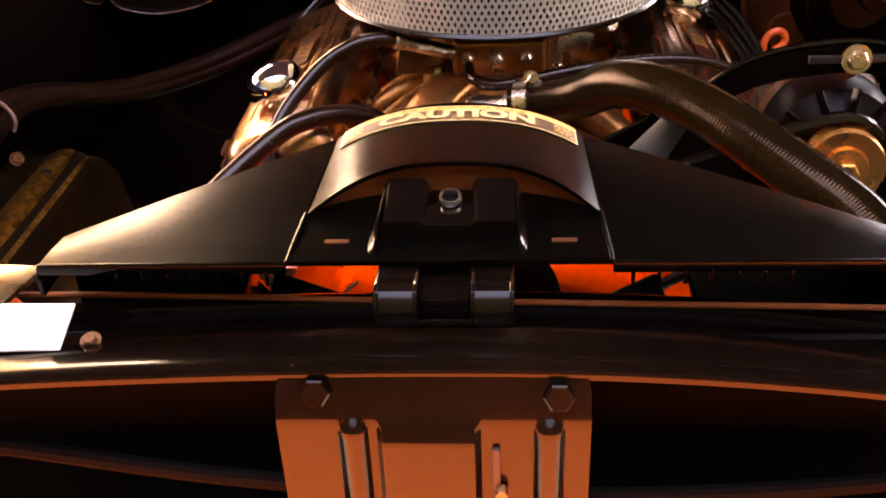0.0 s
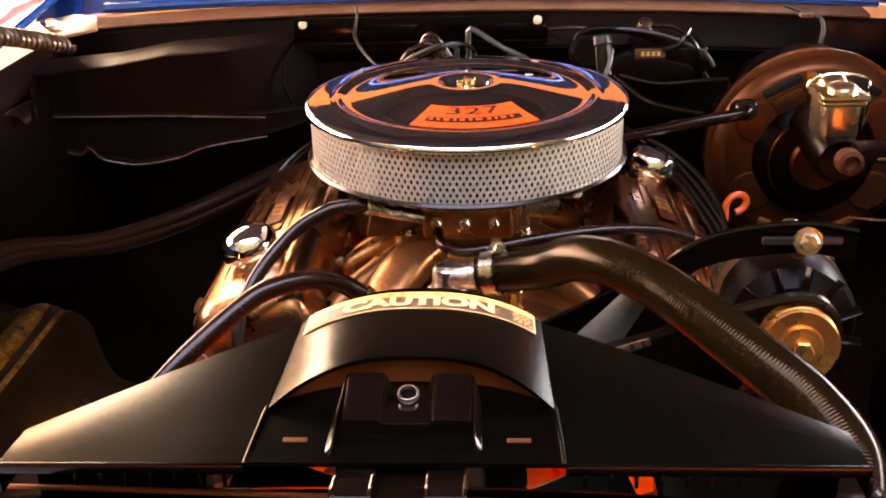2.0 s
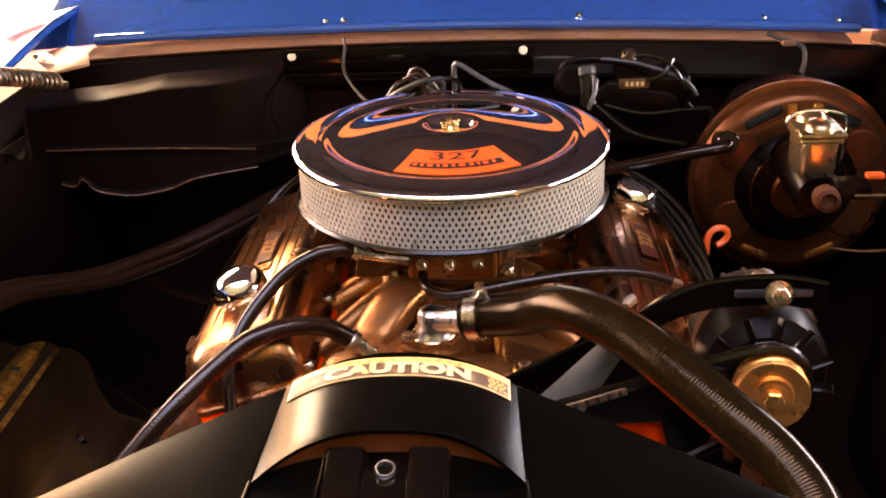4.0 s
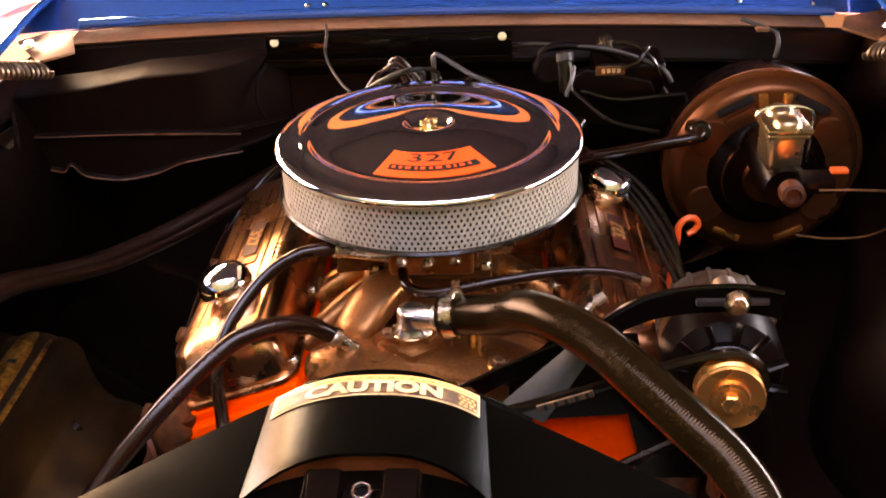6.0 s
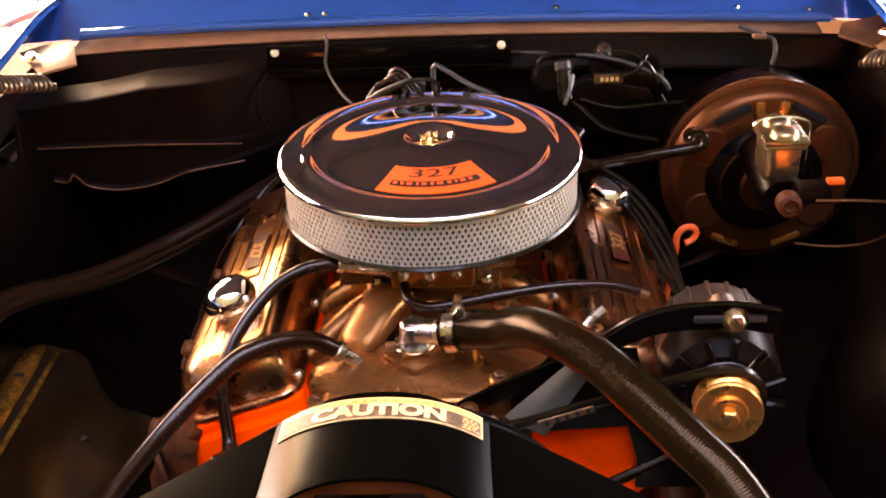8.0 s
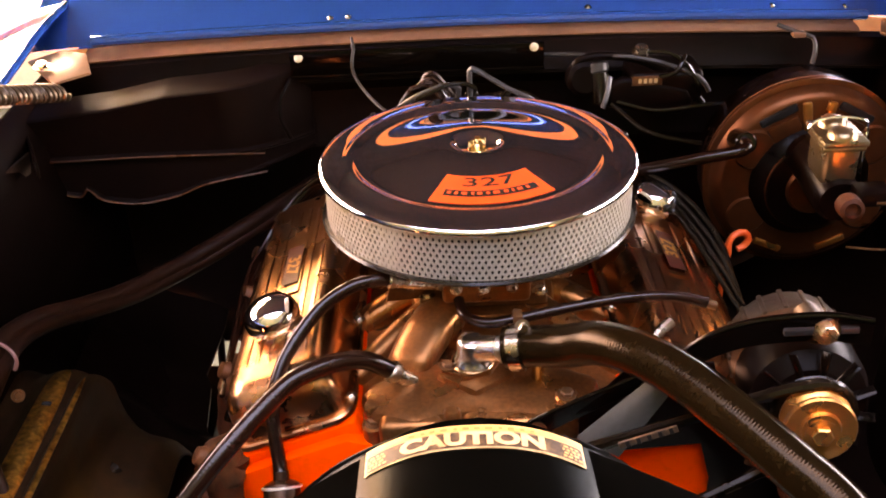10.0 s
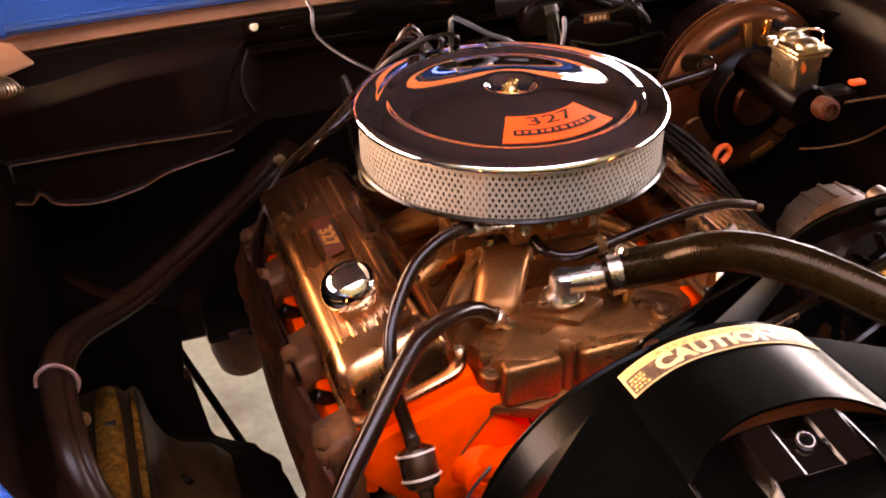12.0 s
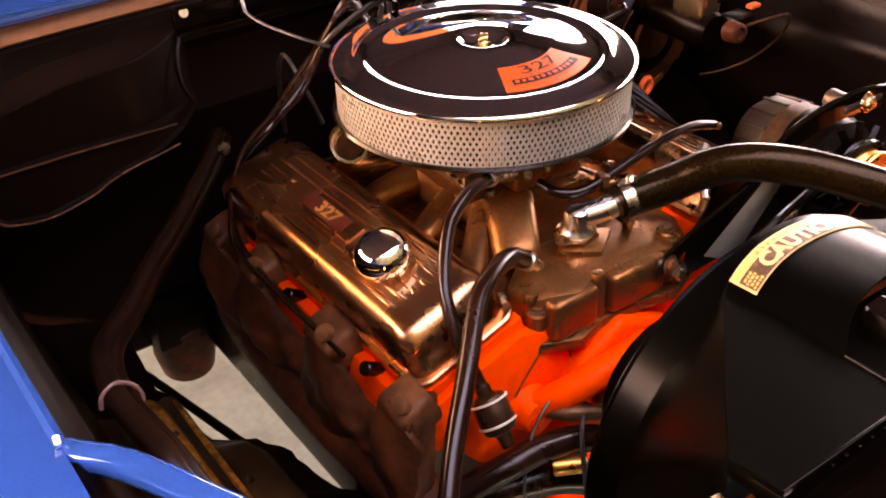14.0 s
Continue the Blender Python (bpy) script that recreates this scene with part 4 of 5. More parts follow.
part("collar", lathe([(0.0215, 0.0), (0.0225, 0.0012), (0.0215, 0.0024)], Matrix.Translation((-0.0165, -0.187, 0.803)), 36), BRIGHTCAST, neck, "thin bright lip")
part("dome", lathe([(0.0195, 0.0), (0.0185, 0.003), (0.0165, 0.006), (0.0155, 0.012), (0.0152, 0.023), (0.0142, 0.027), (0.0115, 0.0295), (0.006, 0.031), (0, 0.0313)], Matrix.Translation((-0.0165, -0.187, 0.8035)), 36), BRIGHT, neck)
part("elbow", tube([(-0.0165, -0.187, 0.8205), (-0.004, -0.193, 0.8235), (0.01, -0.2005, 0.828), (0.034, -0.2135, 0.8375)], 0.0136, 28, 0.003), BRIGHT, neck)
part("bead", tube([(0.012, -0.2015, 0.8288), (0.0155, -0.2034, 0.83)], 0.0147, 28, 0.002), BRIGHT, neck)
for s in (-1, 1):
    part("bolt", bolt((-0.0165 + s * 0.026, -0.187 + s * 0.007, 0.803), (0, 0, 1), 0.0055, 0.006), BROWN, neck)

HOSE = [(0.016, -0.2105, 0.8355), (0.04, -0.217, 0.841), (0.075, -0.238, 0.855), (0.1, -0.265, 0.876), (0.128, -0.296, 0.886), (0.162, -0.332, 0.884), (0.194, -0.374, 0.876), (0.229, -0.42, 0.863), (0.259, -0.458, 0.849), (0.276, -0.5, 0.832), (0.268, -0.545, 0.81)]
hose = thing("radiator_hose", (0.13, -0.29, 0.86), "thick ribbed black rubber radiator hose", "hose")
part("hose", tube(HOSE, 0.0209, 32, 0.0007, 0.00008), HOSEWEAVE, hose)
part("clamp", merged(tube([(0.022, -0.212, 0.8368), (0.034, -0.2155, 0.8395)], 0.0236, 28, 0.004), bolt((0.032, -0.214, 0.863), (0.2, -1, 0.3), 0.005, 0.008)), ZINC, hose, "bright worm drive clamp")

# ---- block, heads and covers ----
engine = thing("engine_block", (0, 0, 0.35), "orange painted cast iron V8 engine block and heads", "engine")
part("block", prism([(-0.1, 0.4), (0.11, 0.4), (0.14, 0.55), (0.2, 0.66), (0.12, 0.725), (-0.11, 0.725), (-0.19, 0.66), (-0.13, 0.55)], 0.45, Matrix.Translation((0, 0.205, 0)) @ pose(0, 0, 0, 90, 0, 0), 0.012), ORANGE, engine)
for side in (-1, 1):
    m = Matrix.Translation((side * 0.2, 0.19, 0.752)) @ pose(0, 0, 0, 0, -side * -19, 0)
    part("head", moved(box(-0.068, 0.068, -0.43, 0.0, -0.1, 0.0, 0.008), m), ORANGE, engine, "orange cylinder head")
part("timing_cover", prism([(-0.105, 0.47), (0.095, 0.47), (0.11, 0.6), (0.06, 0.7), (-0.02, 0.735), (-0.08, 0.7), (-0.12, 0.6)], 0.04, Matrix.Translation((0, -0.235, 0)) @ pose(0, 0, 0, 90, 0, 0), 0.01, 3), ORANGE, engine)
part("front_face", prism([(-0.262, 0.69), (-0.2, 0.61), (-0.12, 0.58), (0.12, 0.58), (0.2, 0.61), (0.265, 0.69), (0.258, 0.722), (0.15, 0.76), (0.1, 0.745), (-0.1, 0.745), (-0.145, 0.76), (-0.255, 0.722)], 0.022, Matrix.Translation((0, -0.23, 0)) @ pose(0, 0, 0, 90, 0, 0), 0.006, 2), ORANGE, engine)
pan = thing("oil_pan", (0, 0.05, 0.3), "dark oily sump and skirt under the engine", "oil pan")
part("pan", box(-0.18, 0.19, -0.24, 0.3, 0.28, 0.42, 0.02, 3), BROWN, pan)
part("skirt", merged(box(-0.283, -0.12, -0.2, 0.32, 0.47, 0.62, 0.02, 3), box(0.12, 0.29, -0.2, 0.32, 0.47, 0.62, 0.02, 3)), SATIN, pan)
pump = thing("water_pump", (-0.005, -0.3, 0.6), "orange cast iron water pump with two curved legs", "water pump")
part("housing", lathe([(0, 0), (0.055, 0), (0.06, 0.01), (0.05, 0.035), (0.03, 0.045), (0.024, 0.07), (0, 0.07)], axis_to((-0.01, -0.275, 0.655), (0, -1, 0)), 32), ORANGE, pump)
for side in (-1, 1):
    part("leg", tube([(-0.01 + side * 0.125, -0.262, 0.665), (-0.01 + side * 0.1, -0.285, 0.688), (-0.01 + side * 0.06, -0.3, 0.708), (-0.01, -0.3, 0.715)], 0.017, 14, 0.01), ORANGE, pump)
    part("pad", lathe([(0, 0), (0.02, 0), (0.022, -0.01), (0.03, -0.025)], axis_to((-0.01 + side * 0.128, -0.275, 0.66), (0, -1, 0)), 18), ORANGE, pump)
    part("bolt", bolt((-0.01 + side * 0.132, -0.275, 0.658), (0, -1, 0), 0.007, 0.007), ORANGE, pump)
part("boss", lathe([(0, 0.012), (0.012, 0.011), (0.016, 0.006), (0.02, 0)], axis_to((-0.065, -0.252, 0.725), (0, -1, 0.2)), 18), ORANGE, pump)
part("elbow", tube([(-0.135, -0.262, 0.665), (-0.125, -0.29, 0.672), (-0.105, -0.308, 0.674), (-0.078, -0.322, 0.67)], 0.0085, 12, 0.006), BROWN, pump, "brown steel elbow")
part("fitting", rod((-0.15, -0.31, 0.624), (-0.12, -0.332, 0.63), 0.011, 12), PULLEY, pump, "copper coloured fitting")
part("lower_hose", tube([(-0.24, -0.27, 0.61), (-0.2, -0.29, 0.635), (-0.15, -0.3, 0.645), (-0.1, -0.315, 0.64), (-0.05, -0.33, 0.61)], 0.015, 14, 0.01), HOSERUBBER, pump, "brown black lower hose")
part("lower_hose", tube([(-0.26, -0.24, 0.57), (-0.2, -0.27, 0.585), (-0.13, -0.3, 0.59), (-0.06, -0.33, 0.56)], 0.02, 14, 0.01), HOSERUBBER, pump, "brown black lower hose")
part("clip_wire", tube([(-0.13, -0.281, 0.688), (-0.145, -0.285, 0.678), (-0.159, -0.288, 0.663), (-0.175, -0.298, 0.645), (-0.189, -0.31, 0.62), (-0.19, -0.315, 0.59)], 0.0018, 8, 0.005), GREYWIRE, pump)
part("gasket_seam", tube([(-0.098, -0.2525, 0.75), (-0.125, -0.2528, 0.722), (-0.15, -0.2525, 0.69), (-0.165, -0.2525, 0.66)], 0.0012, 6, 0.01), RUST, engine)
part("gasket_seam", tube([(-0.098, -0.2525, 0.75), (-0.085, -0.2528, 0.73), (-0.078, -0.2525, 0.7)], 0.001, 6, 0.01), RUST, engine)
part("bypass_nipple", rod((-0.06, -0.29, 0.66), (-0.085, -0.335, 0.668), 0.012, 14), BROWN, pump)
part("sender_wire", tube([(-0.1, -0.3, 0.68), (-0.13, -0.33, 0.665), (-0.14, -0.35, 0.62), (-0.15, -0.37, 0.56)], 0.0025, 8, 0.01), GREYWIRE, pump)


def cover_frame(side):
    """Local x outward across the cover, y along the engine, z off its face."""
    ux = Vector((side * math.cos(radians(19)), 0, -math.sin(radians(19))))
    uz = Vector((side * math.sin(radians(19)), 0, math.cos(radians(19))))
    o = Vector((side * 0.2, 0, 0.754)) if side < 0 else Vector((0.203, 0, 0.757))
    return lambda x, y, z: o + ux * x + Vector((0, y, 0)) + uz * z


def valve_cover(side):
    at = cover_frame(side)
    root = thing("valve_cover", at(0, 0, 0), "polished aluminium valve cover with raised ribs and engine badge", "valve cover", "valve covers")
    y0, y1 = -0.235, 0.205

    def rounded(hx, hy, r, n=6):
        pts = []
        for cx, cy, a0 in ((hx - r, hy - r, 0), (-hx + r, hy - r, 90), (-hx + r, -hy + r, 180), (hx - r, -hy + r, 270)):
            for i in range(n + 1):
                a = radians(a0 + 90 * i / n)
                pts.append((cx + r * math.cos(a), cy + r * math.sin(a)))
        return pts

    def loft(levels):
        bm = bmesh.new()
        rings = []
        mid = (y0 + y1) / 2
        for hx, hy, r, z, sx in levels:
            rings.append([bm.verts.new(at(x + sx, mid + y, z)) for x, y in rounded(hx, hy, r)])
        for a, b in zip(rings, rings[1:]):
            for i in range(len(a)):
                j = (i + 1) % len(a)
                bm.faces.new((a[i], a[j], b[j], b[i]))
        bm.faces.new(rings[0])
        bm.faces.new(rings[-1])
        return bm

    half = (y1 - y0) / 2
    part("body", loft([(0.062, half - 0.004, 0.02, 0.0, 0), (0.061, half - 0.005, 0.02, 0.03, 0), (0.058, half - 0.009, 0.02, 0.046, 0), (0.051, half - 0.018, 0.02, 0.057, 0), (0.044, half - 0.026, 0.018, 0.0605, 0), (0.04, half - 0.03, 0.016, 0.0612, 0)]), POLISHED, root, sharp=50)
    part("flange", loft([(0.068, half + 0.002, 0.022, 0.0, 0), (0.068, half + 0.002, 0.022, 0.005, 0), (0.066, half, 0.02, 0.0065, 0)]), POLISHED, root)
    for k in range(6):
        x = -0.034 + 0.0136 * k
        lo, hi = (y0 + 0.05, y1 - 0.055)
        if k in (2, 3):
            spans = ((lo, -0.075), (0.085, hi))
        else:
            spans = ((lo, hi),)
        for a, b in spans:
            n = 14
            prof = [(-0.0035, 0.0), (-0.0018, 0.0022), (0.0018, 0.0022), (0.0035, 0.0)]

            def rib(u, v, a=a, b=b, x=x):
                taper = min(1, u / 0.08, (1 - u) / 0.08)
                i = min(int(v * 3 + 1e-9), 2)
                s = v * 3 - i
                px = prof[i][0] * (1 - s) + prof[i + 1][0] * s
                pz = prof[i][1] * (1 - s) + prof[i + 1][1] * s
                return at(x + px, a + (b - a) * u, 0.0608 + pz * taper)

            part("rib", sheet(rib, n, 3), POLISHED, root)
    turn = 1 if side < 0 else -1

    def on_cover(x, y):
        """Writing runs along the engine and is read from outside it."""
        return at(-0.0 + (-y) * 1.0, -x * turn * (1 if side < 0 else 1), 0.0632)

    badge = part("badge", sheet(lambda u, v: on_cover(-0.058 + 0.116 * u, -0.0125 + 0.025 * v), 4, 2, 0.0012), POLISHED, root, "gold coloured badge with dark red field")
    part("badge_field", sheet(lambda u, v: on_cover(-0.046 + 0.086 * u, -0.0103 + 0.0206 * v) + at(0, 0, 0.0018) - at(0, 0, 0), 2, 2), MAROON, badge)
    part("badge_number", lettering("327", 0.0215, lambda x, y: on_cover(x, y) + at(0, 0, 0.0024) - at(0, 0, 0), 1.3), GILDED, badge)
    for x in (-0.058, 0.058):
        for y in (-0.21, -0.07, 0.07, 0.19):
            part("bolt", merged(bolt(at(x * 1.1, y, 0.0065), at(0, 0, 1) - at(0, 0, 0), 0.005, 0.005)), ZINC, root)
    return root, at


vc_left, at_left = valve_cover(-1)
vc_right, at_right = valve_cover(1)
CAP = [(0, 0), (0.0235, 0), (0.0235, 0.008), (0.029, 0.0085), (0.0305, 0.0105), (0.031, 0.017), (0.0302, 0.0225), (0.028, 0.028), (0.0245, 0.0325), (0.0195, 0.0358), (0.013, 0.0378), (0.0065, 0.0386), (0, 0.0388)]


def breather(at, y, x):
    root = thing("breather_cap", at(x, y, 0.0605), "round chrome oil breather cap on the valve cover", "breather cap", "breather caps")
    m = axis_to(at(x, y, 0.0605), at(0, 0, 1) - at(0, 0, 0))
    part("cap", lathe(CAP, m, 40), CHROME, root, sharp=50)
    part("neck", lathe([(0.0215, -0.002), (0.0215, 0.004), (0.024, 0.006)], m, 32), CHROME, root)


breather(at_left, -0.124, 0.003)
breather(at_right, 0.1, -0.003)

# ---- exhaust and plugs ----


def manifold_at(side):
    """The wavy outer skin of the manifold: it climbs to each block and sinks between them."""
    def at(u, v):
        y = -0.275 + 0.475 * u
        swell = max(math.exp(-((y - c) / 0.042) ** 4) for c in (-0.235, -0.092, 0.07, 0.17))
        lump = 0.004 * math.sin(61 * y + 9 * v) + 0.002 * math.sin(140 * y - 21 * v)
        x = 0.272 + 0.021 * swell * (1 - 0.5 * v) + 0.022 * math.sin(math.pi * min(1, v * 0.9 + 0.1)) + lump * (0.4 + v)
        return (side * x, y, 0.725 - 0.052 * (1 - swell) * (1 - v) ** 1.5 - 0.15 * v + 0.5 * lump)
    return at


for side in (-1, 1):
    mani = thing("exhaust_manifold", (side * 0.29, 0, 0.6), "rust brown cast iron exhaust manifold bolted to the head", "manifold", "exhaust manifolds")
    part("log", tube([(side * 0.262, 0.21, 0.6), (side * 0.272, 0.12, 0.59), (side * 0.274, 0.02, 0.585), (side * 0.271, -0.09, 0.58), (side * 0.267, -0.2, 0.58), (side * 0.262, -0.26, 0.57), (side * 0.26, -0.29, 0.5)], 0.033, 18, 0.015), DARKIRON, mani)
    for y, w in ((-0.235, 0.026), (-0.092, 0.033), (0.07, 0.026), (0.17, 0.024)):
        part("runner", tube([(side * 0.272, y, 0.735), (side * 0.276, y - 0.002, 0.705), (side * 0.274, y + 0.004, 0.66), (side * 0.272, y + 0.012, 0.6)], 0.025, 16, 0.008), DARKIRON, mani)
        part("flange", moved(box(-0.024, 0.02, -w, w, -0.026, 0.015, 0.009, 3), Matrix.Translation((side * 0.276, y, 0.729)) @ pose(0, 0, 0, 0, side * 26, 6 * side)), RUST, mani, "rusty rounded flange block")
        for d in (-0.8, 0.8):
            part("bolt", bolt((side * 0.292, y + d * w, 0.722), (side, 0, 0.5), 0.0055, 0.006), DARKIRON, mani)
        part("knob", lathe([(0.011, 0), (0.009, 0.008), (0, 0.01)], axis_to((side * 0.292, y - 0.012, 0.742), (side, -0.3, 0.7)), 14), RUST, mani)
    part("casting", sheet(manifold_at(side), 72, 14, 0.006, (-side, 0, 0)), DARKIRON, mani, "mottled brown casting over the runners")
    part("heat_shield", prism([(0.0, -0.24), (0.034, -0.25), (0.034, 0.19), (0.0, 0.2)], 0.062, Matrix.Translation((side * 0.258 - 0.017, 0, 0.655)), 0.006), ORANGE, mani, "orange painted head side behind the manifold")

for i, y in enumerate((-0.16, 0.005, 0.16)):
    plug = thing("spark_plug", (-0.262, y, 0.7), "spark plug with a black boot in the head", "spark plug", "spark plugs")
    part("boot", rod((-0.258, y, 0.712), (-0.284, y - 0.005, 0.73), 0.008, 12), RUBBER, plug)
    part("shell", bolt((-0.256, y, 0.707), (-1, 0, 0.5), 0.01, 0.01), ZINC, plug)

# ---- hoses and fuel line ----
heater = thing("heater_hose", (-0.2, -0.25, 0.8), "black rubber heater hose curving from the intake to the side", "hose")
part("hose", tube([(-0.1, -0.2, 0.806), (-0.122, -0.207, 0.824), (-0.147, -0.219, 0.833), (-0.175, -0.234, 0.834), (-0.203, -0.252, 0.826), (-0.254, -0.3, 0.794), (-0.305, -0.345, 0.748), (-0.345, -0.39, 0.7), (-0.385, -0.45, 0.63)], 0.0098, 18, 0.001, 0.00005), HOSERUBBER, heater)
part("nipple", merged(rod((-0.078, -0.196, 0.785), (-0.1, -0.2, 0.806), 0.0085, 14), rod((-0.094, -0.199, 0.8005), (-0.101, -0.2, 0.807), 0.0115, 16)), ZINC, heater, "zinc nipple and clamp")

fuel = thing("fuel_hose", (-0.2, -0.2, 0.8), "thin black rubber fuel hose from carburettor to filter", "hose")
part("hose", tube([(-0.094, -0.134, 0.873), (-0.115, -0.142, 0.878), (-0.14, -0.15, 0.875), (-0.174, -0.166, 0.857), (-0.208, -0.205, 0.822), (-0.218, -0.237, 0.785), (-0.213, -0.262, 0.745), (-0.2115, -0.27, 0.736)], 0.0072, 16, 0.004), HOSERUBBER, fuel)
part("clamp", rod((-0.093, -0.1335, 0.872), (-0.101, -0.137, 0.8755), 0.0088, 16), ZINC, fuel)

filt = thing("fuel_filter", (-0.21, -0.288, 0.71), "inline fuel filter with bright bands", "fuel filter")
fa, fb = Vector((-0.2115, -0.268, 0.738)), Vector((-0.2085, -0.306, 0.688))
fm = axis_to(fa, fb - fa)
part("body", lathe([(0, 0), (0.008, 0), (0.008, 0.008), (0.017, 0.012), (0.0185, 0.016), (0.0185, 0.042), (0.016, 0.048), (0.008, 0.052), (0.006, 0.066), (0, 0.066)], fm, 28), FILTERCAN, filt)
for h in (0.0155, 0.0395):
    part("band", lathe([(0.0187, h - 0.0014), (0.0204, h - 0.0009), (0.0204, h + 0.0009), (0.0187, h + 0.0014)], fm, 32), SILVER, filt, "bright metal band")

vapour = thing("vapour_tube", (0.1, -0.17, 0.84), "black vapour tube with a brown tip across the engine", "hose")
part("tube", tube([(-0.028, -0.135, 0.846), (-0.022, -0.158, 0.841), (0.0, -0.172, 0.84), (0.031, -0.175, 0.846), (0.08, -0.173, 0.855), (0.14, -0.168, 0.861), (0.19, -0.163, 0.858), (0.226, -0.162, 0.848)], 0.0058, 14, 0.005), HOSERUBBER, vapour)
part("clip", box(0.026, 0.036, -0.182, -0.166, 0.838, 0.853, 0.002), BROWN, vapour)
part("tip", rod((0.222, -0.162, 0.849), (0.236, -0.163, 0.8435), 0.0045, 12), BROWN, vapour, "brown metal tip")

strut = thing("bracket_strut", (0.2, -0.2, 0.83), "bright steel strut beside the alternator bracket", "strut")
part("strut", tube([(0.15, -0.225, 0.80), (0.165, -0.2, 0.83), (0.185, -0.185, 0.842)], 0.006, 10, 0.01), ZINC, strut)

# ---- alternator ----
alt = thing("alternator", (0.284, -0.25, 0.77), "grey cast alternator with a finned fan and yellow pulley", "alternator")
AT = Matrix.Translation((0.281, -0.346, 0.836)) @ pose(0, 0, 0, -8, 0, -7) @ Matrix.Translation((0, 0.335, 0))
AY = AT @ pose(0, 0, 0, 90, 0, 0)
part("front_housing", lathe([(0.015, 0.3), (0.036, 0.3), (0.052, 0.29), (0.057, 0.275), (0.057, 0.24), (0.055, 0.238)], AY, 40), SATIN, alt, "oily black front housing")
part("stator", lathe([(0.0575, 0.24), (0.0575, 0.215)], AY, 40), BROWN, alt)
part("rear_housing", lathe([(0.056, 0.217), (0.0585, 0.212), (0.0585, 0.18), (0.05, 0.166), (0, 0.164)], AY, 40), ALLOY, alt)
for k in range(18):
    a = 2 * math.pi * k / 18
    part("fin", moved(box(0.055, 0.06, -0.215, -0.176, -0.0024, 0.0024, 0.001), AT @ pose(0, 0, 0, 0, math.degrees(a), 0)), ALLOY, alt)
fan_ob = part("fan", lathe([(0.012, 0.318), (0.036, 0.316), (0.038, 0.314), (0.036, 0.312), (0.012, 0.312)], AY, 36), RUBBER, alt)
for k in range(12):
    a = 360 * k / 12 + 8
    part("blade", moved(box(-0.014, 0.012, -0.0045, 0.0045, -0.0008, 0.0008, 0.0004), AT @ pose(0, 0, 0, 0, a, 0) @ pose(0.045, -0.306, 0, 36, 0, 8)), BLACK, fan_ob)
pul = part("pulley", lathe([(0, 0.318), (0.03, 0.318), (0.0315, 0.321), (0.0315, 0.324), (0.025, 0.331), (0.0315, 0.338), (0.0315, 0.341), (0.03, 0.343), (0.018, 0.341), (0.0165, 0.345), (0, 0.345)], AY, 40), PULLEY, alt, "yellow zinc V pulley")
part("nut", bolt((0.28, -0.355, 0.8355), (-0.12, -1, 0.14), 0.0095, 0.009), PULLEY, pul)
part("terminal", box(0.335, 0.343, -0.215, -0.2, 0.832, 0.843, 0.002), REDPLASTIC, alt, "orange plastic terminal plug")
part("lug", merged(rod((0.284, -0.305, 0.905), (0.284, -0.27, 0.905), 0.012, 16), box(0.272, 0.296, -0.3, -0.275, 0.895, 0.908, 0.003)), ALLOY, alt)

brace = thing("alternator_bracket", (0.25, -0.305, 0.9), "curved black steel alternator adjusting bracket", "bracket")


BRACE = [tuple(p) for p in spline([(0.172, -0.285, 0.874), (0.194, -0.29, 0.896), (0.219, -0.297, 0.912), (0.25, -0.304, 0.922), (0.29, -0.311, 0.9275), (0.328, -0.315, 0.922)], 0.004)]


def brace_at(u, v):
    x = 0.172 + 0.155 * u
    for (a, ya, za), (b, yb, zb) in zip(BRACE, BRACE[1:]):
        if x <= b + 1e-6:
            f = (x - a) / (b - a)
            break
    return (x, ya + (yb - ya) * f, za + (zb - za) * f - 0.026 * v)


part("strap", sheet(brace_at, 30, 3, 0.005, (0, 1, 0)), GLOSS, brace)
part("upper_edge", tube([(Vector(brace_at(i / 10, 0)) + Vector((0, 0.002, 0))) for i in range(11)], 0.003, 8, 0.01), GLOSS, brace)
part("slot", box(0.25, 0.315, -0.3165, -0.311, 0.9115, 0.9175, 0.001), INK, brace)
part("bolt", bolt((0.286, -0.3165, 0.9155), (0, -1, 0.15), 0.0082, 0.008), ZINC, brace, "zinc hexagon bolt")
ARM = [tuple(p) for p in spline([(0.03, -0.27, 0.773), (0.05, -0.2735, 0.789), (0.085, -0.281, 0.815), (0.1375, -0.293, 0.852), (0.178, -0.292, 0.872)], 0.004)]


def arm_at(u, v):
    """The flat arm from the intake up to the slotted strap, broad at its foot."""
    k = u * (len(ARM) - 1)
    i = min(int(k), len(ARM) - 2)
    p = Vector(ARM[i]).lerp(Vector(ARM[i + 1]), k - i)
    wide = 0.012 - 0.005 * u - 0.006 * max(0.0, 1 - u / 0.08) ** 2
    return p + Vector((0.56, 0.1, -0.82)) * (wide * (2 * v - 1))


part("lower_arm", sheet(arm_at, 40, 4, 0.004, (0, 1, 0)), GLOSS, brace, "flat black arm")
part("arm_edge", tube([arm_at(i / 14, 0) for i in range(15)], 0.0022, 8, 0.008), GLOSS, brace)
part("arm_bolt", bolt((0.041, -0.2745, 0.7815), (0.1, -1, 0.15), 0.0075, 0.006), RUST, brace, "rusty hexagon bolt")

# ---- fan and belts ----
fan = thing("cooling_fan", (-0.02, -0.42, 0.7), "dark steel cooling fan with pitched blades", "fan")
part("hub", rod((-0.02, -0.345, 0.7), (-0.02, -0.442, 0.7), 0.04, 28, 0.006), ALLOY, fan)
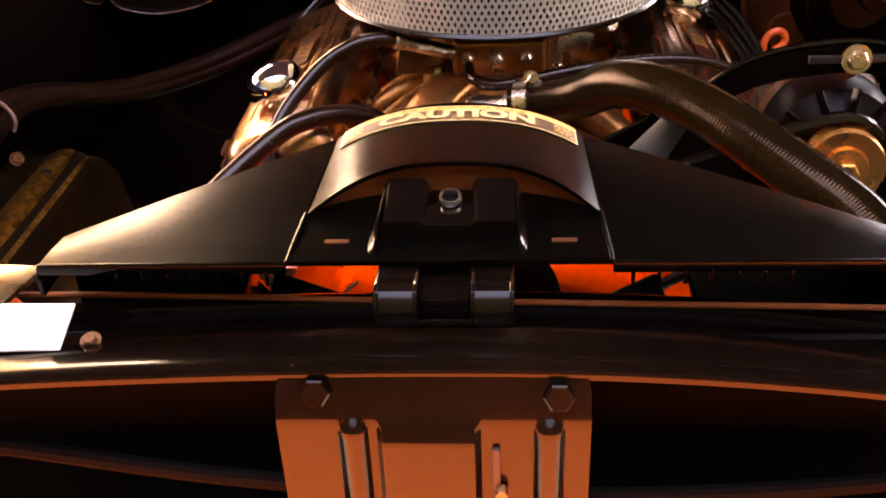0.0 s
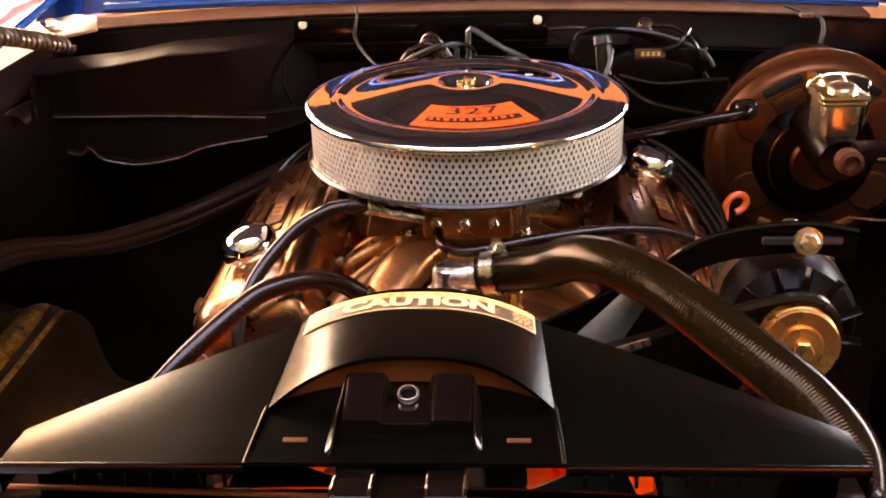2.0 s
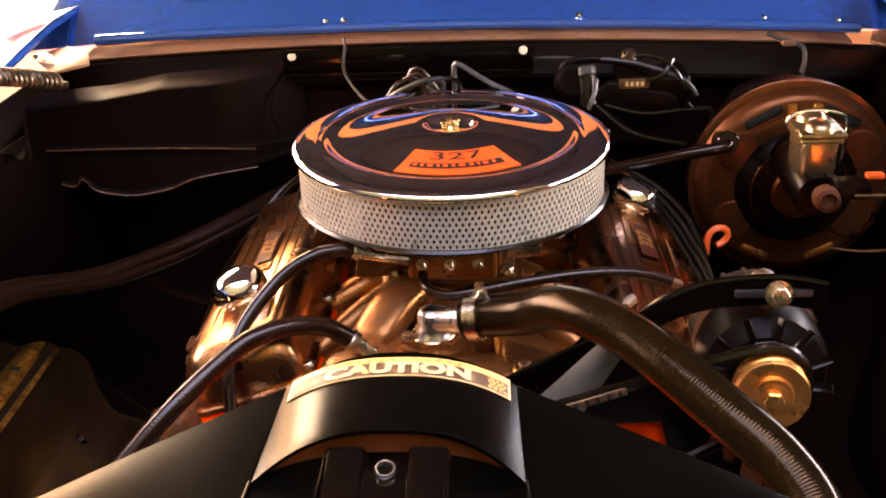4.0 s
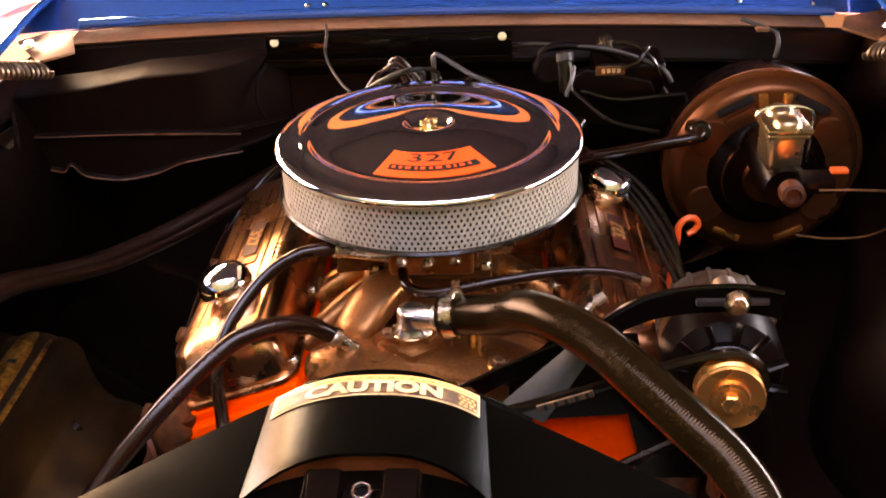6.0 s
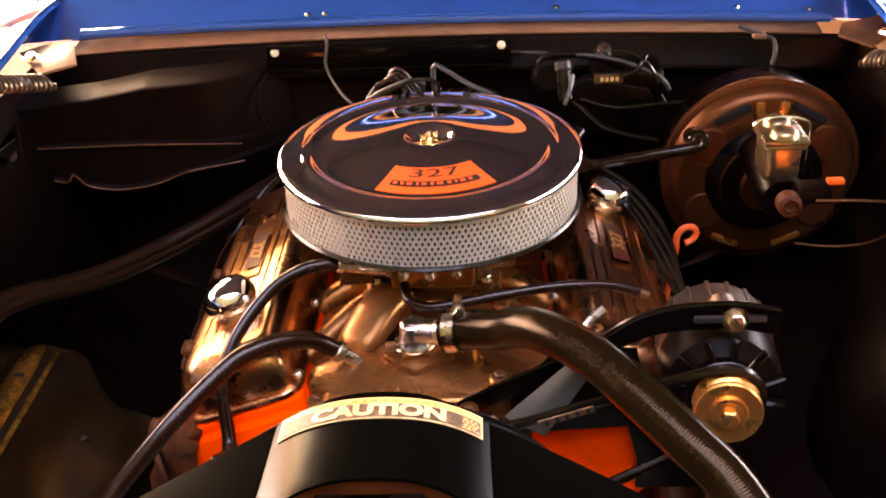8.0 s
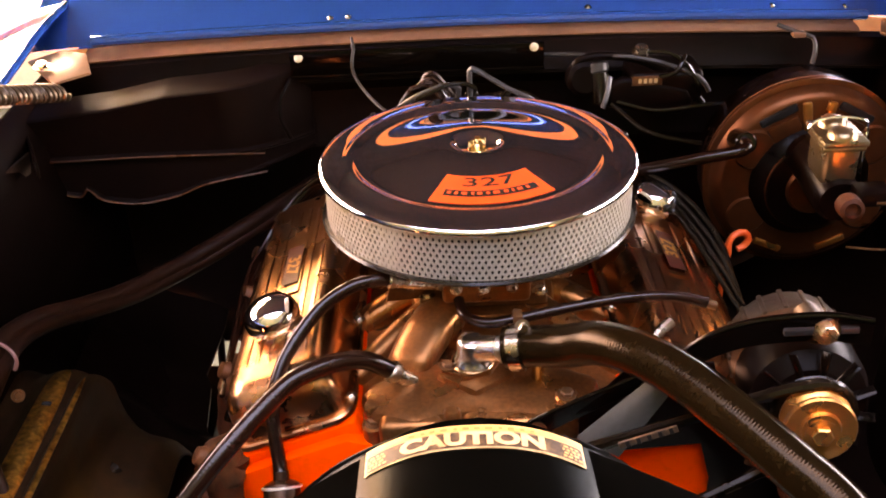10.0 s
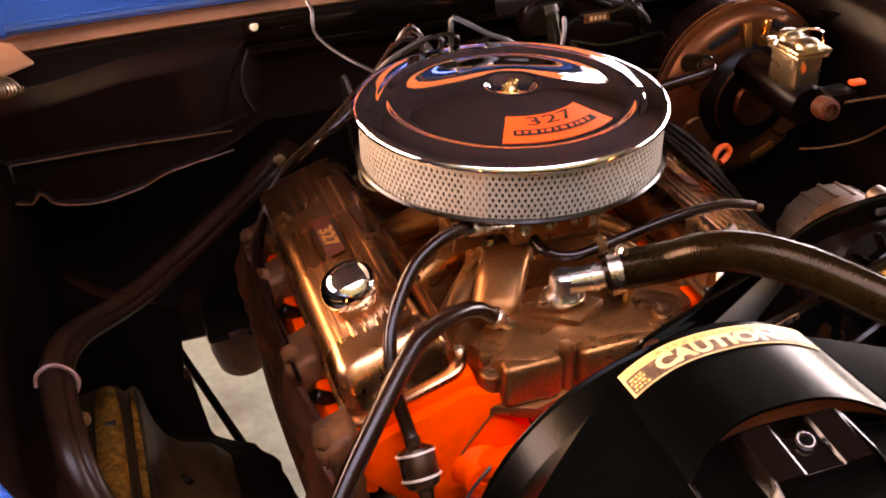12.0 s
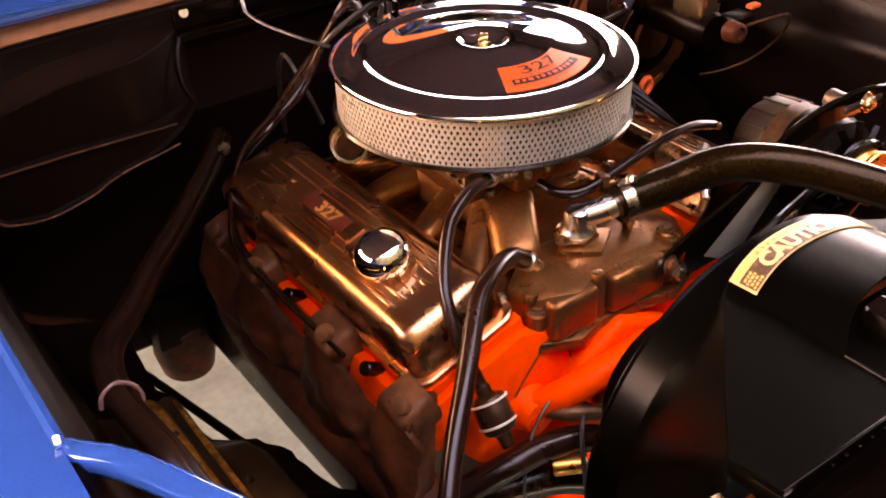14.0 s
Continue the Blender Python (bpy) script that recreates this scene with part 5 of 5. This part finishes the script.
for k in range(5):
    def blade(u, v):
        r = 0.035 + 0.135 * u
        w = 0.05 + 0.035 * u
        return Vector(((v - 0.5) * w, -0.008 + (v - 0.5) * 0.03, r))
    m = Matrix.Translation((-0.0235, -0.428, 0.7)) @ pose(0, 0, 0, 0, -3 + 72 * k, 0)
    part("blade", moved(sheet(blade, 10, 5, 0.0018, (0, 1, 0)), m), SATIN, fan)
pulley = thing("fan_pulley", (-0.02, -0.34, 0.69), "black pressed water pump pulley", "pulley")
part("wheel", lathe([(0, 0.318), (0.07, 0.32), (0.078, 0.324), (0.07, 0.332), (0.078, 0.34), (0.07, 0.344), (0, 0.344)], Matrix.Translation((-0.02, 0, 0.69)) @ pose(0, 0, 0, 90, 0, 0), 48), SATIN, pulley)
belt = thing("fan_belt", (0.1, -0.331, 0.77), "black rubber V belt from pump pulley to alternator", "belt")
part("belt", merged(tube([(-0.03, -0.331, 0.764), (0.03, -0.331, 0.789), (0.15, -0.331, 0.83), (0.262, -0.331, 0.868), (0.3, -0.331, 0.865), (0.316, -0.331, 0.838), (0.3, -0.331, 0.808), (0.2, -0.331, 0.745), (0.05, -0.331, 0.655), (0.0, -0.331, 0.62)], 0.0055, 8, 0.012)), RUBBER, belt)
# Added plate that keeps this part of the orange front dark.
front_mask = thing("front_plate", (0.2, -0.258, 0.75), "flat black plate added over the engine's orange front", "plate")
part("plate", prism([(0.084, 0.738), (0.206, 0.746), (0.218, 0.7), (0.218, 0.66), (0.29, 0.66), (0.29, 0.775), (0.222, 0.79), (0.21, 0.845), (0.13, 0.845), (0.084, 0.79)], 0.003, Matrix.Translation((0, -0.258, 0)) @ pose(0, 0, 0, 90, 0, 0), 0.0008), SATIN, front_mask)
TAG = Matrix.Translation((0.134, -0.3385, 0.8245)) @ pose(0, 0, 0, 0, -19, 0)
strip = part("printed_strip", moved(box(-0.027, 0.027, -0.001, 0.0014, -0.0034, 0.0034, 0.0004), TAG), DULLINK, belt, "amber strip printed with dark dashes")
for x in (-0.019, -0.009, 0.001, 0.011, 0.021):
    part("dash", moved(box(x - 0.0018, x + 0.0018, -0.0016, -0.0011, -0.0034, 0.0034), TAG), INK, strip)

cover = thing("bracket_plate", (0.12, -0.3, 0.8), "smooth dark grey plate rising to the radiator hose", "plate")


def tongue(u, v):
    """A shallow curved strip that climbs towards the alternator."""
    a = Vector((0.078, -0.289, 0.786)).lerp(Vector((0.138, -0.305, 0.862)), u)
    b = Vector((0.118, -0.296, 0.766)).lerp(Vector((0.161, -0.314, 0.862)), u)
    return a.lerp(b, v) + Vector((0, -0.005, 0.003)) * math.sin(math.pi * v)


part("plate", sheet(tongue, 12, 10, 0.002), GREYSTEEL, cover)

# ---- brake booster and master cylinder ----
booster = thing("brake_booster", (0.445, 0.2, 0.69), "round gold plated brake booster on the firewall", "brake booster")
BT = Matrix.Translation((0.444, 0.2, 0.813)) @ Matrix.Scale(0.94, 4)
BM = BT @ pose(0, 0, 0, 90, 0, 0)
part("rear_shell", lathe([(0.06, -0.12), (0.115, -0.09), (0.137, -0.06), (0.1405, -0.02), (0.1405, 0.0)], BM, 64), SATIN, booster)
part("rim_bead", lathe([(0.1385, -0.012), (0.1415, -0.01), (0.1415, -0.008), (0.1385, -0.006)], BM, 64), GOLD, booster)
part("clamp_ring", lathe([(0.1405, 0.0), (0.1435, 0.001), (0.1435, 0.007), (0.139, 0.009), (0.134, 0.009)], BM, 64), GOLD, booster)
part("front_shell", lathe([(0.136, 0.009), (0.131, 0.02), (0.124, 0.026), (0.12, 0.028), (0.078, 0.03), (0.072, 0.042), (0.066, 0.05), (0.04, 0.052), (0.036, 0.06), (0, 0.06)], BM, 64), GOLD, booster)


def on_booster(bm, angle, r, z):
    """Turns a pressing made round the origin to its place on the booster's front."""
    return moved(bm, BM @ Matrix.Translation((r * math.cos(radians(angle)), r * math.sin(radians(angle)), z)) @ pose(0, 0, 0, 0, 0, angle - 90))


for a in (148, 32, 212, 328):
    part("boss", on_booster(lathe([(0.03, 0), (0.027, 0.004), (0.018, 0.005), (0, 0.005)], None, 28), a, 0.096, 0.0285), GOLD, booster)
for a in (62, 118):
    part("pocket", on_booster(box(-0.027, 0.027, -0.006, 0.006, -0.001, 0.003, 0.003), a, 0.113, 0.028), INK, booster)
    part("pad", on_booster(box(-0.022, 0.022, -0.013, 0.013, -0.001, 0.005, 0.004), a, 0.09, 0.029), GOLD, booster)
    part("block", on_booster(box(-0.006, 0.006, -0.02, 0.02, 0, 0.008, 0.002), 90 + (0.16 * (a - 90)) * 1.9, 0.1, 0.028), PULLEY, booster, "pale plated upright block")
for a in (246, 294):
    part("window", on_booster(box(-0.022, 0.022, -0.005, 0.005, -0.001, 0.003, 0.003), a, 0.112, 0.028), PULLEY, booster, "orange tinted slot")
part("dish", lathe([(0.084, 0.0305), (0.08, 0.036), (0.073, 0.0435), (0.064, 0.0515), (0.05, 0.0535), (0.03, 0.054), (0, 0.0605)], BM, 40), SATIN, booster)
part("check_valve", rod((0.345, 0.178, 0.875), (0.342, 0.13, 0.89), 0.014, 18), RUBBER, booster)
part("mount", box(0.40, 0.50, 0.28, 0.345, 0.77, 0.87, 0.006), SATIN, booster)
vac = thing("vacuum_hose", (0.27, 0.12, 0.86), "brown rubber vacuum hose to the brake booster", "hose")
part("hose", tube([(0.342, 0.14, 0.89), (0.332, 0.105, 0.893), (0.28, 0.108, 0.882), (0.22, 0.128, 0.862), (0.15, 0.145, 0.84), (0.09, 0.14, 0.82)], 0.0078, 14, 0.006), HOSERUBBER, vac)

master = thing("master_cylinder", (0.425, 0.06, 0.83), "zinc plated brake master cylinder with a wire clipped lid", "master cylinder")
part("bore", lathe([(0, 0), (0.026, 0), (0.028, 0.004), (0.028, 0.13), (0.024, 0.14), (0, 0.14)], axis_to((0.428, 0.15, 0.865), (-0.05, -1, 0)), 28), SATIN, master)
part("port", lathe([(0.006, 0), (0.014, 0), (0.0145, 0.004), (0.0135, 0.022), (0.009, 0.024), (0.007, 0.018), (0, 0.016)], axis_to((0.4185, -0.015, 0.876), (-0.1, -1, 0.15)), 24), DARKIRON, master)
can = part("reservoir", box(0.398, 0.441, 0.018, 0.078, 0.88, 0.934, 0.011, 4), PLATED, master, "plated steel reservoir")
part("lid", merged(box(0.393, 0.446, 0.013, 0.083, 0.932, 0.9395, 0.003), box(0.395, 0.444, 0.015, 0.081, 0.926, 0.9325, 0.003)), PLATED, can)
for y in (0.03, 0.066):
    part("dome", lathe([(0.0175, 0), (0.0165, 0.005), (0.013, 0.0095), (0.007, 0.012), (0, 0.0125)], Matrix.Translation((0.419, y, 0.9385)), 28), PLATED, can)
part("bail_wire", tube([(0.4525, 0.045, 0.885), (0.454, 0.045, 0.94), (0.445, 0.046, 0.953), (0.419, 0.048, 0.956), (0.393, 0.049, 0.952), (0.386, 0.05, 0.94)], 0.0018, 8, 0.006), CHROME, can)
part("bracket", box(0.43, 0.47, -0.02, 0.015, 0.872, 0.89, 0.004), SATIN, master)
line = thing("brake_line", (0.5, 0.0, 0.8), "thin steel brake line curving from the master cylinder", "brake line")
part("line", tube([(0.45, -0.02, 0.878), (0.5, -0.03, 0.882), (0.545, -0.02, 0.87), (0.56, 0.0, 0.83), (0.54, 0.03, 0.79), (0.5, 0.05, 0.775), (0.46, 0.06, 0.775)], 0.0018, 8, 0.008), BROWN, line)
part("connector", box(0.463, 0.483, -0.015, -0.003, 0.895, 0.901, 0.002), REDPLASTIC, line)

# ---- distributor and plug wires ----
dist = thing("distributor", (0.005, 0.195, 0.78), "black distributor cap with plug towers behind the air cleaner", "distributor")
part("body", rod((0.0, 0.195, 0.76), (0.0, 0.195, 0.87), 0.03, 24), ALLOY, dist)
part("cap", lathe([(0, 0.87), (0.052, 0.87), (0.052, 0.895), (0.045, 0.91), (0, 0.915)], Matrix.Translation((0, 0.195, 0)), 32), RUBBER, dist)
for k in range(8):
    a = 2 * math.pi * k / 8
    part("tower", rod((0.032 * math.cos(a), 0.195 + 0.032 * math.sin(a), 0.905), (0.034 * math.cos(a), 0.195 + 0.034 * math.sin(a), 0.935), 0.007, 10), RUBBER, dist)


def cable(name, pts, r, mat, label, category="wire", group="spark plug wires", seg=8, step=0.01):
    ob = thing(name, pts[0], label, category, group)
    part("cable", tube(pts, r, seg, step), mat, ob)
    return ob


for k in range(4):
    d = 0.012 * k
    e = 0.006 * (k - 1.5)
    cable("plug_wire", [(-0.03 + 0.004 * k, 0.19 + 0.01 * k, 0.93), (-0.05, 0.205 + 0.5 * e, 0.962 + e), (-0.077, 0.21 + e, 0.943 - e), (-0.131, 0.203 + 0.6 * e, 0.882 + e), (-0.18, 0.192 + e, 0.847 + 0.4 * abs(e)), (-0.232 - 0.5 * e, 0.196 - e, 0.806 + e), (-0.272 - e, 0.155 - 2 * e, 0.768), (-0.29 - e, 0.1 - 3 * e, 0.748), (-0.293, 0.08 - 0.1 * min(k, 2) - (0.02 if k == 3 else 0), 0.735)], 0.0032, HOSERUBBER, "black spark plug wire beside the valve cover")
    cable("plug_wire", [(0.03 - 0.004 * k, 0.19 + 0.01 * k, 0.93), (0.06, 0.2 + 0.01 * k, 0.945 - 0.006 * k), (0.12, 0.19 + d, 0.91 - d), (0.19, 0.15 + d, 0.865 - d * 0.3), (0.25, 0.1 - d, 0.845 - 0.6 * d), (0.288, 0.03 - d * 2.2, 0.815 - d), (0.3, -0.04 - 2 * d, 0.765), (0.3, -0.06 - d * 2, 0.72)], 0.0038, RUBBER, "black spark plug wire over the valve cover")
cable("coil_wire", [(0.0, 0.195, 0.93), (-0.001, 0.194, 0.968), (0.002, 0.193, 0.981), (0.02, 0.188, 0.972), (0.045, 0.18, 0.958), (0.07, 0.172, 0.948), (0.09, 0.18, 0.93)], 0.0034, GREYWIRE, "grey ignition wire looping behind the air cleaner", "wire", "ignition wires")
cable("coil_wire", [(-0.02, 0.195, 0.93), (-0.015, 0.19, 0.955), (-0.03, 0.187, 0.962), (-0.06, 0.187, 0.952), (-0.085, 0.19, 0.938), (-0.1, 0.2, 0.92)], 0.0036, GREYWIRE, "grey ignition wire looping behind the air cleaner", "wire", "ignition wires")
cable("coil_wire", [(0.01, 0.19, 0.93), (0.005, 0.187, 0.957), (-0.02, 0.184, 0.965), (-0.045, 0.182, 0.957), (-0.07, 0.185, 0.945)], 0.003, RUBBER, "black ignition wire looping behind the air cleaner", "wire", "ignition wires")
cable("loop_wire", [(-0.112, 0.31, 0.76), (-0.118, 0.3, 0.8), (-0.1255, 0.28, 0.868), (-0.1315, 0.246, 0.902), (-0.1275, 0.219, 0.878), (-0.12, 0.205, 0.85), (-0.115, 0.19, 0.82)], 0.003, GREYWIRE, "grey cable loop behind the valve cover", "wire", "ignition wires")
clamp2 = thing("hose_clamp", (-0.12, 0.11, 0.84), "bright ring clamp on a stub beside the manifold", "clamp")
part("ring", lathe([(0.02, -0.004), (0.024, -0.004), (0.024, 0.004), (0.02, 0.004), (0.02, -0.004)], axis_to((-0.135, 0.09, 0.838), (-0.4, -1, 0.3)), 28), ZINC, clamp2)
part("stub", rod((-0.125, 0.12, 0.83), (-0.137, 0.086, 0.839), 0.0195, 20), BROWN, clamp2)
ring_pull = thing("dipstick", (0.315, 0.034, 0.8), "orange plastic ring on the transmission dipstick", "dipstick")
part("ring", tube([(0.303, 0.03, 0.792), (0.304, 0.032, 0.806), (0.312, 0.034, 0.815), (0.323, 0.036, 0.815), (0.3285, 0.036, 0.806), (0.323, 0.035, 0.797), (0.315, 0.033, 0.794)], 0.0042, 10, 0.004), REDPLASTIC, ring_pull)
part("stem", tube([(0.304, 0.03, 0.793), (0.3, 0.025, 0.77), (0.296, 0.02, 0.74), (0.29, 0.01, 0.7)], 0.004, 8, 0.01), REDPLASTIC, ring_pull)

# ---- things on the firewall ----
coil = thing("ignition_coil", (0.185, 0.29, 0.91), "black cylindrical ignition coil on the firewall", "coil")
part("can", rod((0.182, 0.268, 0.895), (0.177, 0.285, 0.94), 0.0135, 22), RUBBER, coil)
part("cap", rod((0.178, 0.281, 0.934), (0.176, 0.287, 0.947), 0.0146, 22), GREYWIRE, coil)
part("side_body", lathe([(0, 0), (0.021, 0), (0.024, 0.004), (0.024, 0.03), (0.018, 0.034), (0, 0.034)], axis_to((0.158, 0.305, 0.922), (0, -1, 0.2)), 24), SATIN, coil)
relay = thing("wiper_motor", (0.262, 0.29, 0.9), "black wiper motor housing with a printed plate", "wiper motor")
part("housing", box(0.218, 0.318, 0.262, 0.335, 0.893, 0.938, 0.008, 3), SATIN, relay)
part("gear_case", prism([(-0.055, -0.02), (0.045, -0.024), (0.062, -0.004), (0.05, 0.014), (-0.04, 0.024), (-0.056, 0.012)], 0.016, Matrix.Translation((0.245, 0.275, 0.905)) @ pose(0, 0, 0, 90, 6, 0), 0.005, 3), SATIN, relay)
part("housing_rim", tube([(0.143, 0.285, 0.926), (0.146, 0.285, 0.947), (0.166, 0.285, 0.957), (0.209, 0.283, 0.956), (0.249, 0.28, 0.944), (0.281, 0.275, 0.927), (0.306, 0.27, 0.905), (0.319, 0.265, 0.89)], 0.0055, 10, 0.008), SATIN, relay)
part("plate", moved(box(-0.02, 0.02, -0.001, 0.001, -0.0065, 0.0065, 0.0005), Matrix.Translation((0.24, 0.259, 0.929))), BROWN, relay)
for k in range(4):
    part("print_bar", box(0.228 + 0.007 * k, 0.2325 + 0.007 * k, 0.2572, 0.258, 0.926, 0.932), CREAM, relay)
part("knob", lathe([(0, 0), (0.011, 0), (0.0115, 0.006), (0.009, 0.013), (0, 0.014)], axis_to((0.235, 0.29, 0.955), (0, -0.5, 1)), 20), ZINC, relay)
for pts in ([(0.15, 0.3, 0.945), (0.2, 0.28, 0.958), (0.26, 0.27, 0.95), (0.31, 0.262, 0.93), (0.325, 0.26, 0.91)], [(0.24, 0.285, 0.96), (0.27, 0.272, 0.962), (0.295, 0.265, 0.945), (0.31, 0.26, 0.92)], [(0.2, 0.262, 0.9), (0.25, 0.245, 0.892), (0.31, 0.25, 0.894), (0.36, 0.26, 0.893)], [(0.19, 0.24, 0.905), (0.23, 0.2, 0.882), (0.28, 0.185, 0.872), (0.3, 0.18, 0.87)], [(0.255, 0.255, 0.935), (0.275, 0.25, 0.942), (0.285, 0.256, 0.955), (0.29, 0.265, 0.96)], [(0.1, 0.32, 0.95), (0.14, 0.3, 0.956), (0.18, 0.29, 0.955)], [(0.178, 0.24, 0.9), (0.186, 0.25, 0.92), (0.19, 0.262, 0.935)]):
    cable("harness_wire", pts, 0.0032, GREYWIRE if len(pts) != 4 else RUBBER, "loose grey wire on the firewall", "wire", "firewall wires")
cable("cowl_wire", [(-0.158, 0.318, 0.986), (-0.155, 0.302, 0.975), (-0.158, 0.29, 0.955), (-0.148, 0.26, 0.943), (-0.125, 0.21, 0.934), (-0.1, 0.18, 0.925)], 0.0022, GREYWIRE, "thin grey washer hose from the cowl", "hose", "washer hoses")
cable("cowl_wire", [(-0.245, 0.306, 0.936), (-0.258, 0.29, 0.915), (-0.261, 0.28, 0.888), (-0.25, 0.275, 0.86)], 0.003, SATIN, "thin black washer hose on the firewall", "hose", "washer hoses")
cable("cowl_wire", [(0.43, 0.33, 0.976), (0.455, 0.318, 0.968), (0.475, 0.31, 0.962), (0.477, 0.3, 0.945), (0.473, 0.295, 0.93)], 0.0032, GREYWIRE, "thin grey washer hose from the cowl", "hose", "washer hoses")
clip = thing("wire_clip", (0.455, 0.315, 0.967), "small orange brown wire clip on the cowl edge", "clip")
part("clip", box(0.448, 0.466, 0.31, 0.325, 0.962, 0.969, 0.002), TAN, clip)
plug_end = thing("rubber_plug", (0.18, 0.14, 0.88), "black rubber plug with an orange band", "plug")
part("plug", rod((0.172, 0.12, 0.888), (0.19, 0.15, 0.9), 0.009, 14), RUBBER, plug_end)
part("band", rod((0.165, 0.108, 0.876), (0.172, 0.12, 0.888), 0.008, 14), REDPLASTIC, plug_end)

# ---- along the left inner panel ----
loom = thing("heater_pipe", (-0.5, -0.1, 0.75), "pair of black rubber pipes along the inner fender with a strap", "pipe")
PIPE = [(-0.2, 0.335, 0.78), (-0.24, 0.275, 0.782), (-0.295, 0.215, 0.772), (-0.345, 0.165, 0.762), (-0.392, 0.12, 0.755), (-0.44, 0.055, 0.76), (-0.477, 0.0, 0.775), (-0.503, -0.055, 0.797), (-0.518, -0.105, 0.81), (-0.522, -0.145, 0.811), (-0.519, -0.19, 0.81), (-0.514, -0.235, 0.806), (-0.508, -0.264, 0.788), (-0.496, -0.283, 0.752), (-0.482, -0.3, 0.7), (-0.468, -0.315, 0.63), (-0.455, -0.33, 0.56)]
part("pipe", tube([(x - 0.003, y, z - 0.004) for x, y, z in PIPE], 0.0115, 18, 0.008), PIPERUBBER, loom)
part("pipe", tube([(x + 0.008, y + 0.004, z - 0.013) for x, y, z in PIPE], 0.0092, 18, 0.008), PIPERUBBER, loom)
part("strap", tube([(-0.5395, -0.148, 0.803), (-0.5365, -0.147, 0.8155), (-0.525, -0.145, 0.8215), (-0.5135, -0.144, 0.8175), (-0.5045, -0.145, 0.8075), (-0.502, -0.147, 0.797), (-0.506, -0.149, 0.788)], 0.0022, 10, 0.004), PINKISH, loom, "thin pale pink strap")
part("strap_screw", bolt((-0.505, -0.16, 0.762), (0.5, -0.6, 0.4), 0.005, 0.004), BROWN, loom)

for side in (-1, 1):
    hinge = thing("spring_hinge", (side * 0.54, 0.2, 0.95), "hood hinge with a grey coil spring and dark links", "hinge", "hood hinges")
    ox = 0.0 if side < 0 else 0.045
    a, b = Vector((side * (0.6 + ox), 0.06, 1.02)), Vector((side * (0.53 + ox), 0.215, 0.963))
    coils = [a.lerp(b, i / 220) + 0.0115 * (Vector((0.5 * side, 0.2, 0.8)).normalized() * math.cos(i * 0.62) + Vector((0.85 * side, 0.35, -0.2)).normalized() * math.sin(i * 0.62)) for i in range(221)]
    part("spring", tube(coils, 0.0034, 6, 1.0), ALLOY, hinge, "grey coil spring")
    part("core", rod(a, b, 0.009, 12), SATIN, hinge)
    part("link", prism([(-0.01, -0.06), (0.012, -0.065), (0.014, 0.05), (-0.008, 0.06)], 0.004, Matrix.Translation((side * (0.57 + ox), 0.17, 0.9)) @ pose(0, 0, 0, 0, 90, 25), 0.001), SATIN, hinge)
    part("link", prism([(-0.01, -0.07), (0.01, -0.07), (0.014, 0.06), (-0.012, 0.07)], 0.004, Matrix.Translation((side * (0.585 + ox), 0.1, 0.89)) @ pose(0, 0, 0, 20, 90, 10), 0.001), ALLOY, hinge)
    part("plate", prism([(-0.05, -0.02), (0.06, -0.03), (0.07, 0.02), (0.0, 0.045), (-0.045, 0.03)], 0.004, Matrix.Translation((side * (0.562 + ox), 0.3, 0.968)) @ pose(0, 0, 0, 6, 0, 50 * side), 0.001), TAN if side < 0 else BROWN, hinge)
    part("bolt", bolt((side * (0.573 + ox), 0.28, 0.976), (0, 0, 1), 0.008, 0.007), CHROME, hinge)

drain = thing("drain_hose", (-0.45, -0.2, 0.6), "short black drain hose end on the apron", "hose")
part("hose", tube([(-0.425, -0.15, 0.645), (-0.445, -0.18, 0.64), (-0.47, -0.23, 0.63), (-0.5, -0.3, 0.62)], 0.011, 14, 0.01), RUBBER, drain)

# ---- below the engine ----
frame_rail = thing("frame_rail", (-0.42, 0, 0.4), "black steel chassis rail beside the engine", "chassis rail", "chassis rails")
part("rail", box(-0.47, -0.39, -0.8, 0.3, 0.36, 0.46, 0.008), SATIN, frame_rail)
copy_thing(frame_rail, Matrix.Translation((0.45, 0, 0.4)))
cross = thing("crossmember", (0, -0.2, 0.35), "black steel crossmember under the engine", "crossmember")
part("beam", box(-0.39, 0.42, -0.28, -0.12, 0.33, 0.45, 0.015, 3), SATIN, cross)
starter = thing("starter_motor", (-0.3, 0.13, 0.6), "dark round starter housing low beside the engine", "starter motor")
part("drum", lathe([(0, 0), (0.024, 0), (0.03, 0.006), (0.034, 0.05), (0.03, 0.078), (0.018, 0.09), (0, 0.093)], axis_to((-0.315, 0.315, 0.53), (0.08, 0.2, -1)) @ Matrix.Scale(1.35, 4), 28), DARKIRON, starter)
part("bracket", box(-0.36, -0.2, 0.28, 0.34, 0.5, 0.56, 0.006), SATIN, starter)
link = thing("steering_link", (-0.33, 0.0, 0.45), "black steering link crossing above the floor", "rod")
part("rod", rod((-0.408, 0.31, 0.5), (-0.342, 0.02, 0.5), 0.006, 12), SATIN, link)
